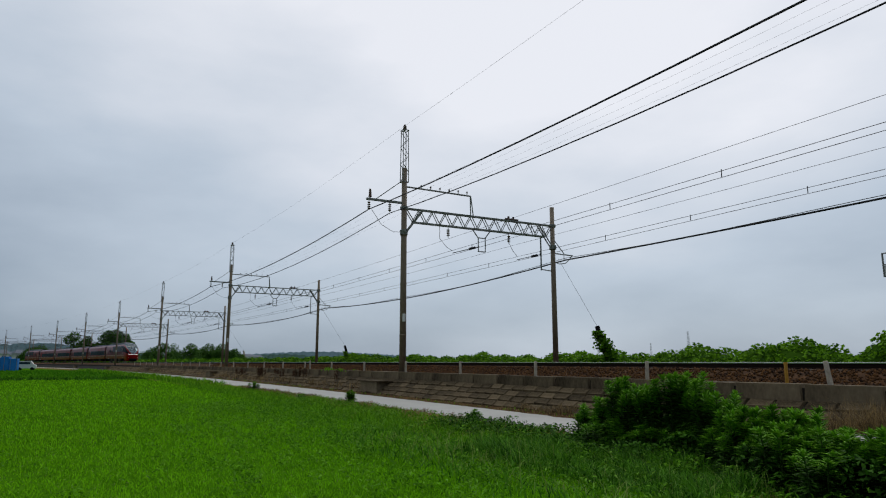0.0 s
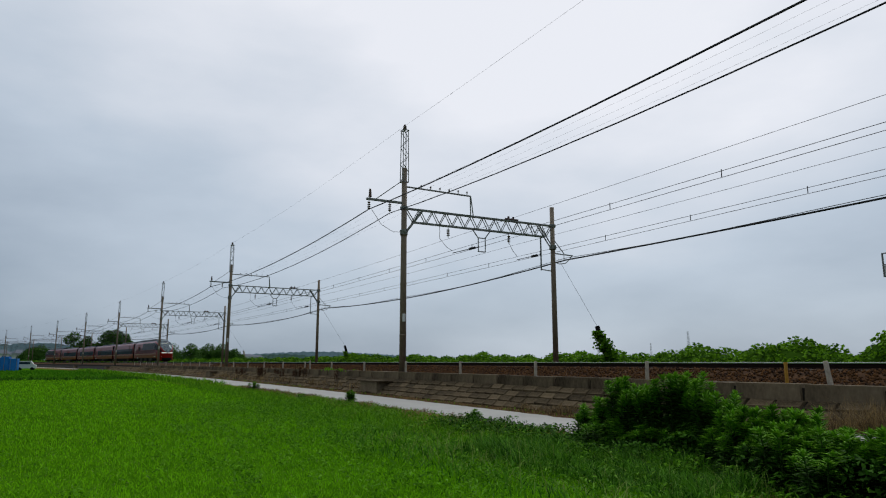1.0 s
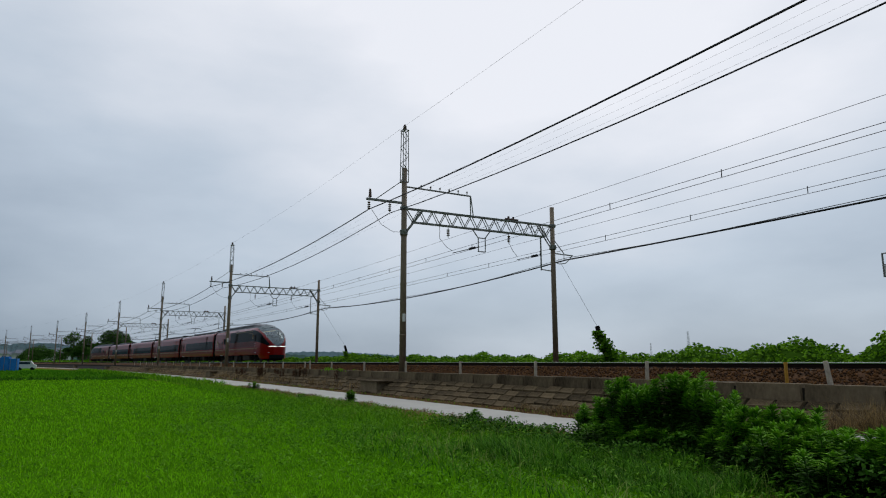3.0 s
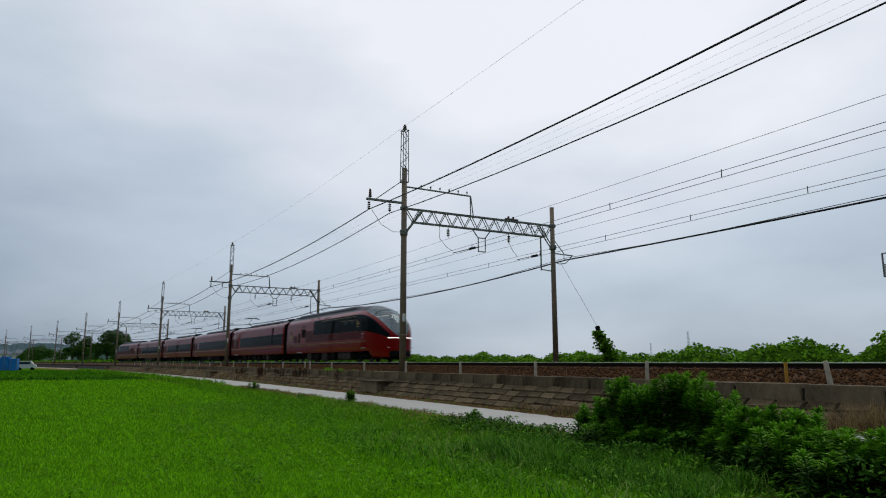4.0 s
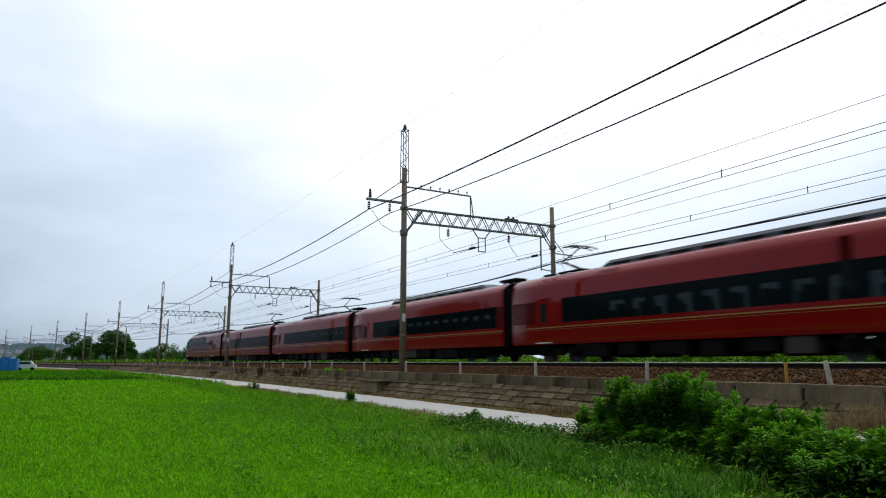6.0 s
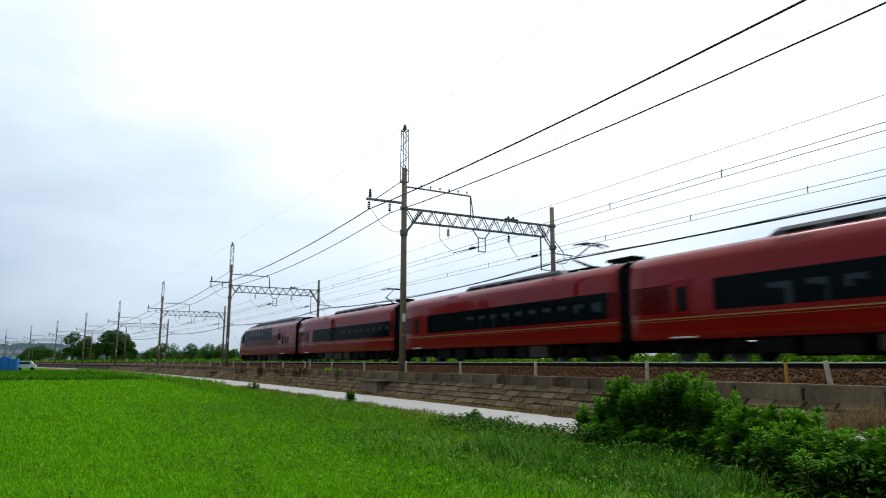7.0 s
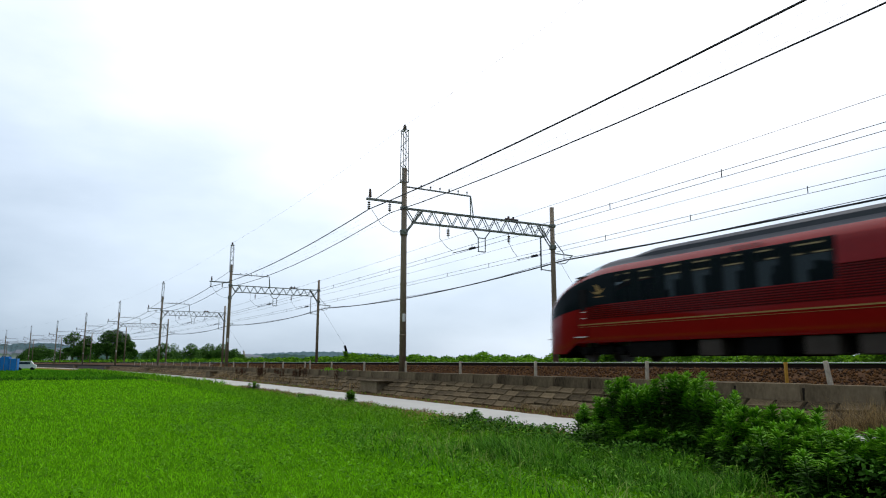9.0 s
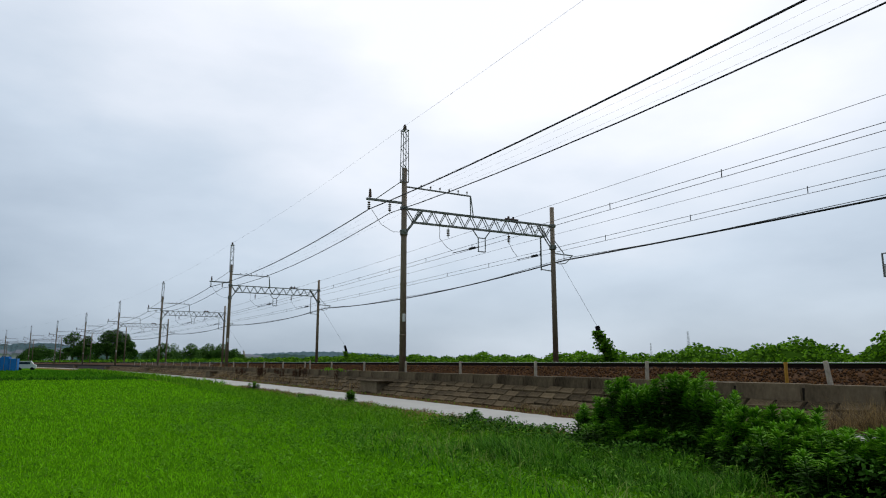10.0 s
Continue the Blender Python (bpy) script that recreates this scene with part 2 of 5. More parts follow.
def ground_sheet():
    bm = bmesh.new()
    xs = [-2600, -1200, -700, -450, -300, -200, -150, -110, -80, -60, -45, -35, -27, -20, -15, -10, -5, 0, 8, 20, 60, 200, 600, 2600]
    ys = [-2600, -1000, -400, -200, -100, -60, -35, -20, -12, -6, -2, 2, 5, 7, 8.5, 12, 30, 60, 120, 300, 800, 2600]
    grid = [[bm.verts.new((x, y, noise.noise((x * 0.13, y * 0.13, 0)) * 0.05 if abs(x) < 60 and -30 < y < 9 else 0)) for y in ys] for x in xs]
    for i in range(len(xs) - 1):
        for j in range(len(ys) - 1):
            bm.faces.new((grid[i][j], grid[i + 1][j], grid[i + 1][j + 1], grid[i][j + 1]))
    return structure("ground", bm, M_FIELD, "flat green field of short grass under an overcast sky", True)


ground_sheet()
structure("pavement_verge", sweep([(6.6, -0.05), (7.4, 0.06), (8.2, 0.15), (8.75, 0.19), (8.9, 0.15)], WEST, 40, 1.2,
                                  jitter=lambda s, j: (0.22 * noise.noise((s * 0.5, j, 3)), 0.05 * noise.noise((s * 0.9, j, 7)))),
          M_VERGE, "weedy turf verge beside the concrete lane", True)
structure("road", sweep([(8.75, 0.02), (8.8, 0.175), (11.6, 0.185), (11.6, 0.02)], WEST, EAST, 2.0), M_ROAD,
          "narrow pale concrete farm lane below the railway wall")
wall = structure("wall_retaining", sweep([(11.35, 0.05), (11.50, 0.20), (12.46, 0.84), (12.50, 1.10), (12.9, 1.10), (12.9, 0.0), (11.35, 0.0)],
                                         WEST, EAST, 3.0, closed=True), M_JOINT,
                 "low sloping stone retaining wall with concrete coping along the railway")
structure("ground_soil_strip", sweep([(11.12, 0.17), (11.25, 0.20), (11.45, 0.235), (11.62, 0.26)], WEST, 40, 0.5,
                                     jitter=lambda s, j: ((0.16 if j < 2 else 0.04) * noise.noise((s * 0.8, 2, 1)) + 0.07 * noise.noise((s * 2.7, j, 4)), 0.02 * noise.noise((s * 1.9, j, 6)))),
          M_SOIL, "strip of brown soil and dead leaves at the foot of the wall", True)
bed = structure("ground_trackbed", sweep([(12.8, 1.02), (13.3, 1.10), (13.75, 1.20), (14.25, 1.38), (14.6, 1.42), (17.6, 1.40), (20.9, 1.42), (21.4, 1.36), (22.6, 1.0), (24.5, 0.3), (25.5, -0.05)],
                                         WEST, EAST, 0.8, jitter=lambda s, j: (0, 0.035 * noise.noise((s * 2.1, j * 5.1, 1)))), M_BALLAST,
                "rust-brown ballast bed of a double-track railway", True)


def rail(d):
    prof = [(d - 0.07, 1.44), (d - 0.07, 1.46), (d - 0.012, 1.475), (d - 0.012, 1.56), (d - 0.034, 1.568), (d - 0.034, 1.595),
            (d - 0.028, 1.60), (d + 0.028, 1.60), (d + 0.034, 1.595), (d + 0.034, 1.568), (d + 0.012, 1.56), (d + 0.012, 1.475), (d + 0.07, 1.46), (d + 0.07, 1.44)]
    return sweep(prof, WEST, EAST, 3.0, closed=True, mats=[0, 0, 0, 0, 1, 1, 1, 1, 1, 0, 0, 0, 0, 0])


for centre in (NEAR_TRACK, FAR_TRACK):
    track = thing("railway_track", "rusty steel rails on concrete sleepers in brown ballast", "track", "double track")
    for side in (-0.75, 0.75):
        part("rail", rail(centre + side), [M_RAILSIDE, M_RAILTOP], track, "rusty rail with a polished head")
    bm = bmesh.new()
    for i in range(320):
        s = -150 + i * 0.6
        m = line_pose(s, centre, 1.445)
        n0 = len(bm.verts)
        box(bm, -0.11, 0.11, -1.1, 1.1, -0.14, 0.0)
        bm.verts.ensure_lookup_table()
        for v in bm.verts[n0:]:
            v.co = m @ v.co
    tagged(part("sleeper_row", bm, M_SLEEPER, track, "row of concrete sleepers"), kind="stuff")

# ---- overhead line ----
PORTAL_S = [-28.18 - 36.7 * k for k in range(-1, 9)]
MID = 17.5


def make_portal():
    """One gantry over both tracks; its origin is at rail height between the tracks."""
    p = thing("overhead_line_portal", "steel truss portal carrying railway overhead wires on two brown masts", "portal", "overhead line portals")
    L, R = 13.09 - MID, 21.95 - MID
    bm = rod(bmesh.new(), (0, L, -0.62), (0, L, 9.25), 0.165, 12, 0.125)
    for z in (1.2, 3.6, 5.9):
        rod(bm, (0, L, z), (0, L, z + 0.06), 0.163, 12)
    mast = part("mast", bm, M_POLE, p, "tall brown weathered mast", True)
    bm = box(bmesh.new(), 0.10, 0.175, L - 0.09, L + 0.05, 1.85, 2.22, 0.01)
    part("marking_plate", bm, M_WHITEPART, mast, "small white plate")
    bm = bmesh.new()
    w = 0.15
    for dx in (-w, w):
        for dy in (-w, w):
            rod(bm, (dx, L + dy, 8.55), (dx * 0.85, L + dy * 0.85, 11.15), 0.022, 4)
    for i in range(6):
        z0, z1 = 8.6 + i * 0.425, 9.025 + i * 0.425
        for dx in (-w, w):
            e = -1 if i % 2 else 1
            rod(bm, (dx, L - w * e, z0), (dx, L + w * e, z1), 0.016, 4)
    for z in (8.55, 11.15):
        for q in (-1, 1):
            rod(bm, (-w, L + w * q, z), (w, L + w * q, z), 0.024, 4)
            rod(bm, (w * q, L - w, z), (w * q, L + w, z), 0.024, 4)
    top = part("lattice_extension", bm, M_GALV, p, "slim steel lattice mast top")
    bm = rod(bmesh.new(), (0, L, 11.15), (0, L, 11.45), 0.05, 8)
    rod(bm, (0, L, 11.22), (0, L, 11.27), 0.09, 8)
    rod(bm, (0, L, 11.32), (0, L, 11.37), 0.09, 8)
    part("insulator", bm, M_INSUL, top)
    bm = rod(bmesh.new(), (0, R, -0.62), (0, R, 8.3), 0.15, 12, 0.115)
    part("mast", bm, M_POLE, p, "brown weathered mast", True)
    # truss
    beam = part("truss_beam", rod(bmesh.new(), (0, L, 7.27), (0, R, 7.27), 0.02, 5), M_GALV, p, "grey steel lattice beam")
    for dx in (-0.10, 0.10):
        part("chord", box(bmesh.new(), dx - 0.025, dx + 0.025, L, R, 7.23, 7.29), M_GALV, beam)
        part("chord", box(bmesh.new(), dx - 0.025, dx + 0.025, L + 0.45, R - 0.45, 6.59, 6.65), M_GALV, beam)
        n = 11
        step = (R - L - 0.9) / n
        for i in range(n):
            y0 = L + 0.45 + i * step
            part("web_brace", rod(bmesh.new(), (dx, y0, 6.62), (dx, y0 + step / 2, 7.26), 0.022, 4), M_GALV, beam)
            part("web_brace", rod(bmesh.new(), (dx, y0 + step / 2, 7.26), (dx, y0 + step, 6.62), 0.022, 4), M_GALV, beam)
    for y, q in ((L, 1), (R, -1)):
        bm = bmesh.new()
        for dx in (-0.1, 0.1):
            rod(bm, (dx, y + 0.10 * q, 6.1), (dx, y + 0.95 * q, 7.2), 0.035, 5)
            rod(bm, (dx, y + 0.1 * q, 7.2), (dx, y + 0.5 * q, 6.64), 0.026, 5)
        rod(bm, (-0.25, y, 6.1), (0.25, y, 6.1), 0.06, 6)
        part("knee_brace", bm, M_GALV, p)
        part("clamp_band", rod(bmesh.new(), (0, y, 5.98), (0, y, 6.2), 0.19, 12), M_GALV, p)
        part("clamp_band", rod(bmesh.new(), (0, y, 7.2), (0, y, 7.34), 0.19, 12), M_GALV, p)
    # feeder arm on the lens side
    arm = part("feeder_arm", box(bmesh.new(), -0.05, 0.05, 11.15 - MID, 13.2 - MID, 7.46, 7.56), M_GALV, p, "steel cross arm")
    bm = rod(bmesh.new(), (0, 11.33 - MID, 7.5), (0, 11.33 - MID, 7.95), 0.03, 6)
    rod(bm, (0, 11.33 - MID, 7.62), (0, 11.33 - MID, 8.0), 0.085, 8, 0.05)
    part("arrester", bm, M_INSUL, arm)
    part("arm_stay", rod(bmesh.new(), (0, 11.62 - MID, 7.55), (0, L - 0.1, 8.62), 0.022, 5), M_GALV, p)
    for y in (11.28, 12.34):
        bm = bmesh.new()
        rod(bm, (0, y - MID, 7.48), (0, y - MID, 7.0), 0.02, 6)
        for z in (7.36, 7.26, 7.16, 7.08):
            rod(bm, (0, y - MID, z), (0, y - MID, z - 0.04), 0.085, 8, 0.05)
        part("insulator", bm, M_INSUL, arm)
    # upper bar over the near track
    bar = part("upper_bar", rod(bmesh.new(), (0, L, 8.34), (0, 16.8 - MID, 8.30), 0.045, 6), M_GALV, p, "thin steel bar with pins")
    for dx in (-0.12, 0.12):
        part("prop", rod(bmesh.new(), (dx * 0.2, 16.8 - MID, 8.3), (dx, 16.88 - MID, 7.3), 0.03, 5), M_GALV, bar)
    for i in range(6):
        y = 14.0 + i * 0.52 - MID
        bm = rod(bmesh.new(), (0, y, 8.36), (0, y, 8.52), 0.02, 5)
        rod(bm, (0, y, 8.44), (0, y, 8.52), 0.05, 6, 0.03)
        part("pin_insulator", bm, M_INSUL, bar)
    # drop frames that hold the registration arms
    for y, z in ((17.45, 5.5), ):
        bm = bmesh.new()
        for q in (-1, 1):
            rod(bm, (q * 0.12, y - MID + q * 0.45, 6.6), (q * 0.06, y - MID + q * 0.17, 6.2), 0.03, 5)
            rod(bm, (q * 0.06, y - MID + q * 0.17, 6.2), (q * 0.06, y - MID + q * 0.17, z), 0.03, 5)
        rod(bm, (0, y - MID - 0.2, z), (0, y - MID + 0.2, z), 0.03, 5)
        rod(bm, (0, y - MID - 0.2, 6.2), (0, y - MID + 0.2, 6.2), 0.03, 5)
        part("drop_frame", bm, M_GALV, p)
    bm = rod(bmesh.new(), (0, 21.15 - MID, 6.6), (0, 21.15 - MID, 4.8), 0.04, 6)
    rod(bm, (0, 21.15 - MID, 4.85), (0, 21.9 - MID, 4.8), 0.03, 5)
    part("drop_post", bm, M_GALV, p)
    for y0, z0, y1, z1 in ((17.3, 5.75, 15.75, 5.3), (21.15, 5.65, 19.6, 5.25)):
        bm = rod(bmesh.new(), (0, y0 - MID, z0), (0, y1 - MID, z1), 0.02, 5)
        for i in range(4):
            y = y0 - 0.25 - i * 0.1
            zz = z0 + (z1 - z0) * (y0 - y) / (y0 - y1)
            rod(bm, (0, y - MID, zz), (0, y - 0.045 - MID, zz - 0.01), 0.07, 7)
        part("registration_arm", bm, M_WIRE, p, "pull-off arm with ribbed insulator")
    for y in (15.5, 19.1):
        bm = rod(bmesh.new(), (0, y - MID, 6.6), (0, y - MID, 6.05), 0.02, 5)
        for z in (6.45, 6.36, 6.27, 6.18):
            rod(bm, (0, y - MID, z), (0, y - MID, z - 0.04), 0.08, 7)
        part("suspension_insulator", bm, M_INSUL, p)
    bm = rod(bmesh.new(), (0, 18.9 - MID, 7.36), (0, 19.7 - MID, 7.36), 0.05, 6)
    rod(bm, (0, 19.1 - MID, 7.28), (0, 19.1 - MID, 7.5), 0.06, 6)
    rod(bm, (0, 19.4 - MID, 7.28), (0, 19.4 - MID, 7.5), 0.06, 6)
    part("switch_gear", bm, M_INSUL, p)
    # cable bracket on the far mast
    bm = rod(bmesh.new(), (0, R, 5.78), (0, 23.3 - MID, 5.74), 0.035, 5)
    rod(bm, (0, R + 0.1, 6.5), (0, 22.75 - MID, 5.76), 0.025, 5)
    rod(bm, (0, 22.7 - MID, 5.75), (0, 22.7 - MID, 5.45), 0.02, 5)
    chain(bm, [(0, 22.0 - MID, 5.3), (0, 22.4 - MID, 5.22), (0, 22.8 - MID, 5.3), (0, 23.1 - MID, 5.55), (0, 23.25 - MID, 5.74)], 0.025)
    part("cable_bracket", bm, M_GALV, p)
    # loose jumper wires
    for pts in (((11.4, 7.0), (11.9, 6.35), (12.5, 6.05), (13.05, 6.1)), ((15.0, 6.6), (15.0, 5.95), (15.4, 5.55), (15.7, 5.4)), ((19.1, 6.05), (19.3, 5.7), (19.6, 5.4))):
        part("jumper_wire", chain(bmesh.new(), [(0.05, y - MID, z) for y, z in pts], 0.012), M_WIRE, p)
    return p


portal = make_portal()
portal.matrix_world = line_pose(PORTAL_S[0], MID, RAIL_Z)
bpy.context.view_layer.update()
for s in PORTAL_S[1:]:
    copy_thing(portal, line_pose(s, MID, RAIL_Z))


def wire(name, label, d, z_held, sag, r, droppers=None, mat=None):
    """One wire over all spans, held at each portal and sagging between."""
    bm = bmesh.new()
    pts = []
    for a, b in zip(PORTAL_S, PORTAL_S[1:]):
        for i in range(12):
            f = i / 12
            pts.append(line_point(a + (b - a) * f, d, RAIL_Z + z_held - sag * 4 * f * (1 - f)))
    ob = thing(name, label, "wire", "overhead wires")
    part("strand", chain(bm, pts, r), mat or M_WIRE, ob)
    return ob


wire("feeder_wire", "thick black feeder cable hanging from the cross arms", 11.28, 7.02, 0.42, 0.026, mat=M_CABLE)
wire("feeder_wire", "black feeder cable hanging from the cross arms", 12.34, 6.95, 0.55, 0.021, mat=M_CABLE)
wire("ground_wire", "thin earth wire along the mast tops", 13.09, 11.4, 0.12, 0.004)
for d in (14.0, 14.5, 15.0, 15.5):
    wire("signal_wire", "very thin wire on the upper bar pins", d, 8.5, 0.3, 0.0022)
for name, d, z3 in (("near", 15.65, 6.05), ("far", 19.57, 6.03)):
    ob = thing("catenary", "thin contact and carrier wires with droppers over the track", "wire", "catenaries")
    for zz, sag, r in ((5.40, 0.03, 0.009), (5.18, 0.0, 0.009), (6.05, 0.05, 0.007)):
        bm, pts = bmesh.new(), []
        for a, b in zip(PORTAL_S, PORTAL_S[1:]):
            pts += [line_point(a + (b - a) * i / 8, d, RAIL_Z + zz - sag * 4 * (i / 8) * (1 - i / 8)) for i in range(8)]
        part("contact_wire" if zz < 5.3 else "carrier_wire", chain(bm, pts, r, 4), M_WIRE, ob)
    for i in range(44):
        s = 6 - i * 4.6
        part("dropper", rod(bmesh.new(), line_point(s, d, RAIL_Z + 5.2), line_point(s, d, RAIL_Z + 5.42), 0.014, 4), M_WIRE, ob)
# bundled cable on the far masts
ob = thing("communication_cable", "thick black bundled cable sagging between the far masts", "cable", "overhead wires")
for dd, dz, r in ((0, 0, 0.040), (0.03, 0.11, 0.014)):
    pts = []
    for a, b in zip(PORTAL_S, PORTAL_S[1:]):
        pts += [line_point(a + (b - a) * i / 12, 22.75 + dd, RAIL_Z + 5.46 + dz * (0.6 + 0.4 * math.cos(i)) - (0.16 if a > 0 else 0.45) * 4 * (i / 12) * (1 - i / 12)) for i in range(12)]
    part("cable_strand", chain(bmesh.new(), pts, r), M_CABLE, ob)

# ---- the train ----
G1, SPEED = -49.27, 28.46
PITCH_CAR = 20.5
LEAD_TIP, TAIL_TIP = 22.05, 21.6


SIDE = ((0.77, 1.355), (0.86, 1.38), (1.0, 1.388), (1.35, 1.395), (1.5, 1.399), (1.56, 1.40), (1.69, 1.40), (2.0, 1.397), (2.27, 1.392),
        (2.5, 1.385), (2.74, 1.375), (2.9, 1.365), (3.1, 1.355), (3.3, 1.345), (3.45, 1.335), (3.51, 1.312), (3.60, 1.262), (3.71, 1.18), (3.80, 1.06), (3.85, 0.94))


def half_section(top):
    """(half width, height) from sill to roof centre."""
    pts = [(y, z) for z, y in SIDE]
    for f in (0.25, 0.5, 0.75, 1.0):
        a = f * math.pi / 2
        pts.append((0.94 * math.cos(a), 3.85 + (top - 3.85) * math.sin(a)))
    return pts


def at_index(sec, k):
    """Point of the section at a fractional index."""
    i = min(int(k), len(sec) - 2)
    f = k - i
    return sec[i][0] * (1 - f) + sec[i + 1][0] * f, sec[i][1] * (1 - f) + sec[i + 1][1] * f


def loft(stations, top, shape, choose, slide=None):
    """Shell through the stations; choose(x, k, side) names the part each face goes to."""
    sec = half_section(top)
    bms = {}
    store = {}
    nk = len(sec)

    def vert(key, i, k, side):
        bm = bms.setdefault(key, bmesh.new())
        idx = (key, i, k, side if k < nk - 1 else 0)
        if idx not in store:
            y, z = shape(stations[i], *at_index(sec, slide(stations[i], k) if slide else k))
            store[idx] = bm.verts.new((stations[i], (y if k < nk - 1 else 0) * side, z))
        return store[idx]

    for i in range(len(stations) - 1):
        xm = (stations[i] + stations[i + 1]) / 2
        for k in range(nk - 1):
            for side in (-1, 1):
                key = choose(xm, k, side)
                q = [vert(key, i, k, side), vert(key, i + 1, k, side), vert(key, i + 1, k + 1, side), vert(key, i, k + 1, side)]
                u = list(dict.fromkeys(q))
                if len(u) > 2:
                    bms[key].faces.new(u)
    return bms


ZI = {z: i for i, (z, _) in enumerate(SIDE)}


def bogie(parent, x):
    bm = bmesh.new()
    for q in (-1, 1):
        box(bm, x - 1.7, x + 1.7, q * 1.02 - 0.08, q * 1.02 + 0.08, 0.42, 0.62, 0.03)
        box(bm, x - 0.35, x + 0.35, q * 1.02 - 0.12, q * 1.02 + 0.12, 0.3, 0.5, 0.03)
        for dx in (-1.05, 1.05):
            box(bm, x + dx - 0.22, x + dx + 0.22, q * 1.05 - 0.12, q * 1.05 + 0.12, 0.28, 0.6, 0.04)
            rod(bm, (x + dx * 0.55, q * 1.15, 0.3), (x + dx * 0.55, q * 1.15, 0.85), 0.07, 8)
    box(bm, x - 0.4, x + 0.4, -1.0, 1.0, 0.4, 0.7)
    b = part("bogie", bm, M_UNDER, parent, "dark dusty bogie frame")
    for dx in (-1.05, 1.05):
        for q in (-1, 1):
            bm = rod(bmesh.new(), (x + dx, q * 0.68, 0.43), (x + dx, q * 0.81, 0.43), 0.43, 20)
            rod(bm, (x + dx, q * 0.81, 0.43), (x + dx, q * 0.86, 0.43), 0.14, 10)
            part("wheel", bm, M_STEEL, b, "steel wheel")


def underfloor(parent, spots, rnd):
    part("underframe", box(bmesh.new(), spots[0] - 0.6, spots[-1] + 0.6, -1.2, 1.2, 0.72, 0.9), M_UNDER, parent)
    part("equipment_tray", box(bmesh.new(), spots[0] - 0.5, spots[-1] + 0.5, -0.85, 0.85, 0.28, 0.73), M_UNDER, parent)
    for x in spots:
        w = rnd.uniform(0.45, 0.95)
        m = rnd.choice((M_UNDERBOX, M_UNDER, M_UNDER))
        part("equipment_box", box(bmesh.new(), x - w, x + w, -1.3, -0.4, rnd.uniform(0.14, 0.3), 0.76, 0.03), m, parent)
        part("equipment_box", box(bmesh.new(), x - w * 0.8, x + w * 0.8, 0.4, 1.3, 0.2, 0.76, 0.03), m, parent)


def side_strips(parent, x0, x1, z0, z1, name, mat, proud=0.006, label="", y=1.402):
    for q in (-1, 1):
        part(name, box(bmesh.new(), x0, x1, q * y - (0 if q < 0 else 0) - proud, q * y + proud, z0, z1), mat, parent, label)


def emblem(parent, x, z, w, y=1.40):
    """Plain gold mark: one curved sweep, one raised stroke and a bar below."""
    for q in (-1, 1):
        bm = bmesh.new()
        for pts in (((-0.55, -0.02), (-0.3, -0.22), (0.05, -0.26), (0.35, -0.12), (0.6, 0.12), (0.3, 0.02), (0.0, -0.08), (-0.3, -0.07)),
                    ((-0.42, 0.42), (-0.05, 0.30), (0.18, 0.0), (0.0, -0.07), (-0.2, 0.02), (-0.25, 0.22)),
                    ((-0.4, -0.44), (0.4, -0.44), (0.4, -0.38), (-0.4, -0.38))):
            bm.faces.new([bm.verts.new((x - q * px * w, q * (y + 0.008), z + pz * w)) for px, pz in pts])
        part("emblem", bm, M_GOLD, parent, "gold emblem of plain curved strokes")


def roof_lettering(parent, x, z, y):
    """Row of slanting dark strokes on the shoulder, too small to read."""
    for q in (-1, 1):
        bm = bmesh.new()
        for i in range(5):
            a = x + i * 0.24
            vs = [bm.verts.new((a + dx, q * (y + 0.008 - 0.62 * dz), z + dz)) for dx, dz in ((0, -0.07), (0.13, -0.07), (0.22, 0.07), (0.09, 0.07))]
            bm.faces.new(vs)
        part("lettering_strokes", bm, M_LOGO, parent, "small dark red slanting strokes")


def seats(parent, x0, x1, floor):
    bm = bmesh.new()
    n = int((x1 - x0) / 1.3)
    for i in range(n):
        x = x0 + 0.65 + i * 1.3
        for y in (-0.95, 0.75):
            box(bm, x - 0.25, x + 0.25, y - 0.25, y + 0.45, floor, floor + 0.45)
            box(bm, x - 0.32, x - 0.18, y - 0.25, y + 0.45, floor + 0.3, floor + 1.15)
    part("seats", bm, M_SEAT, parent, "rows of dark high-backed seats")
    part("cabin_floor", box(bmesh.new(), x0, x1, -1.3, 1.3, floor - 0.06, floor), M_CEIL, parent)


def window_posts(parent, x0, x1, step, z0, z1):
    x = x0 + step
    while x < x1 - 0.3:
        part("window_pillar", box(bmesh.new(), x - 0.25, x + 0.25, 1.27, 1.33, z0, z1), M_CEIL, parent)
        x += step


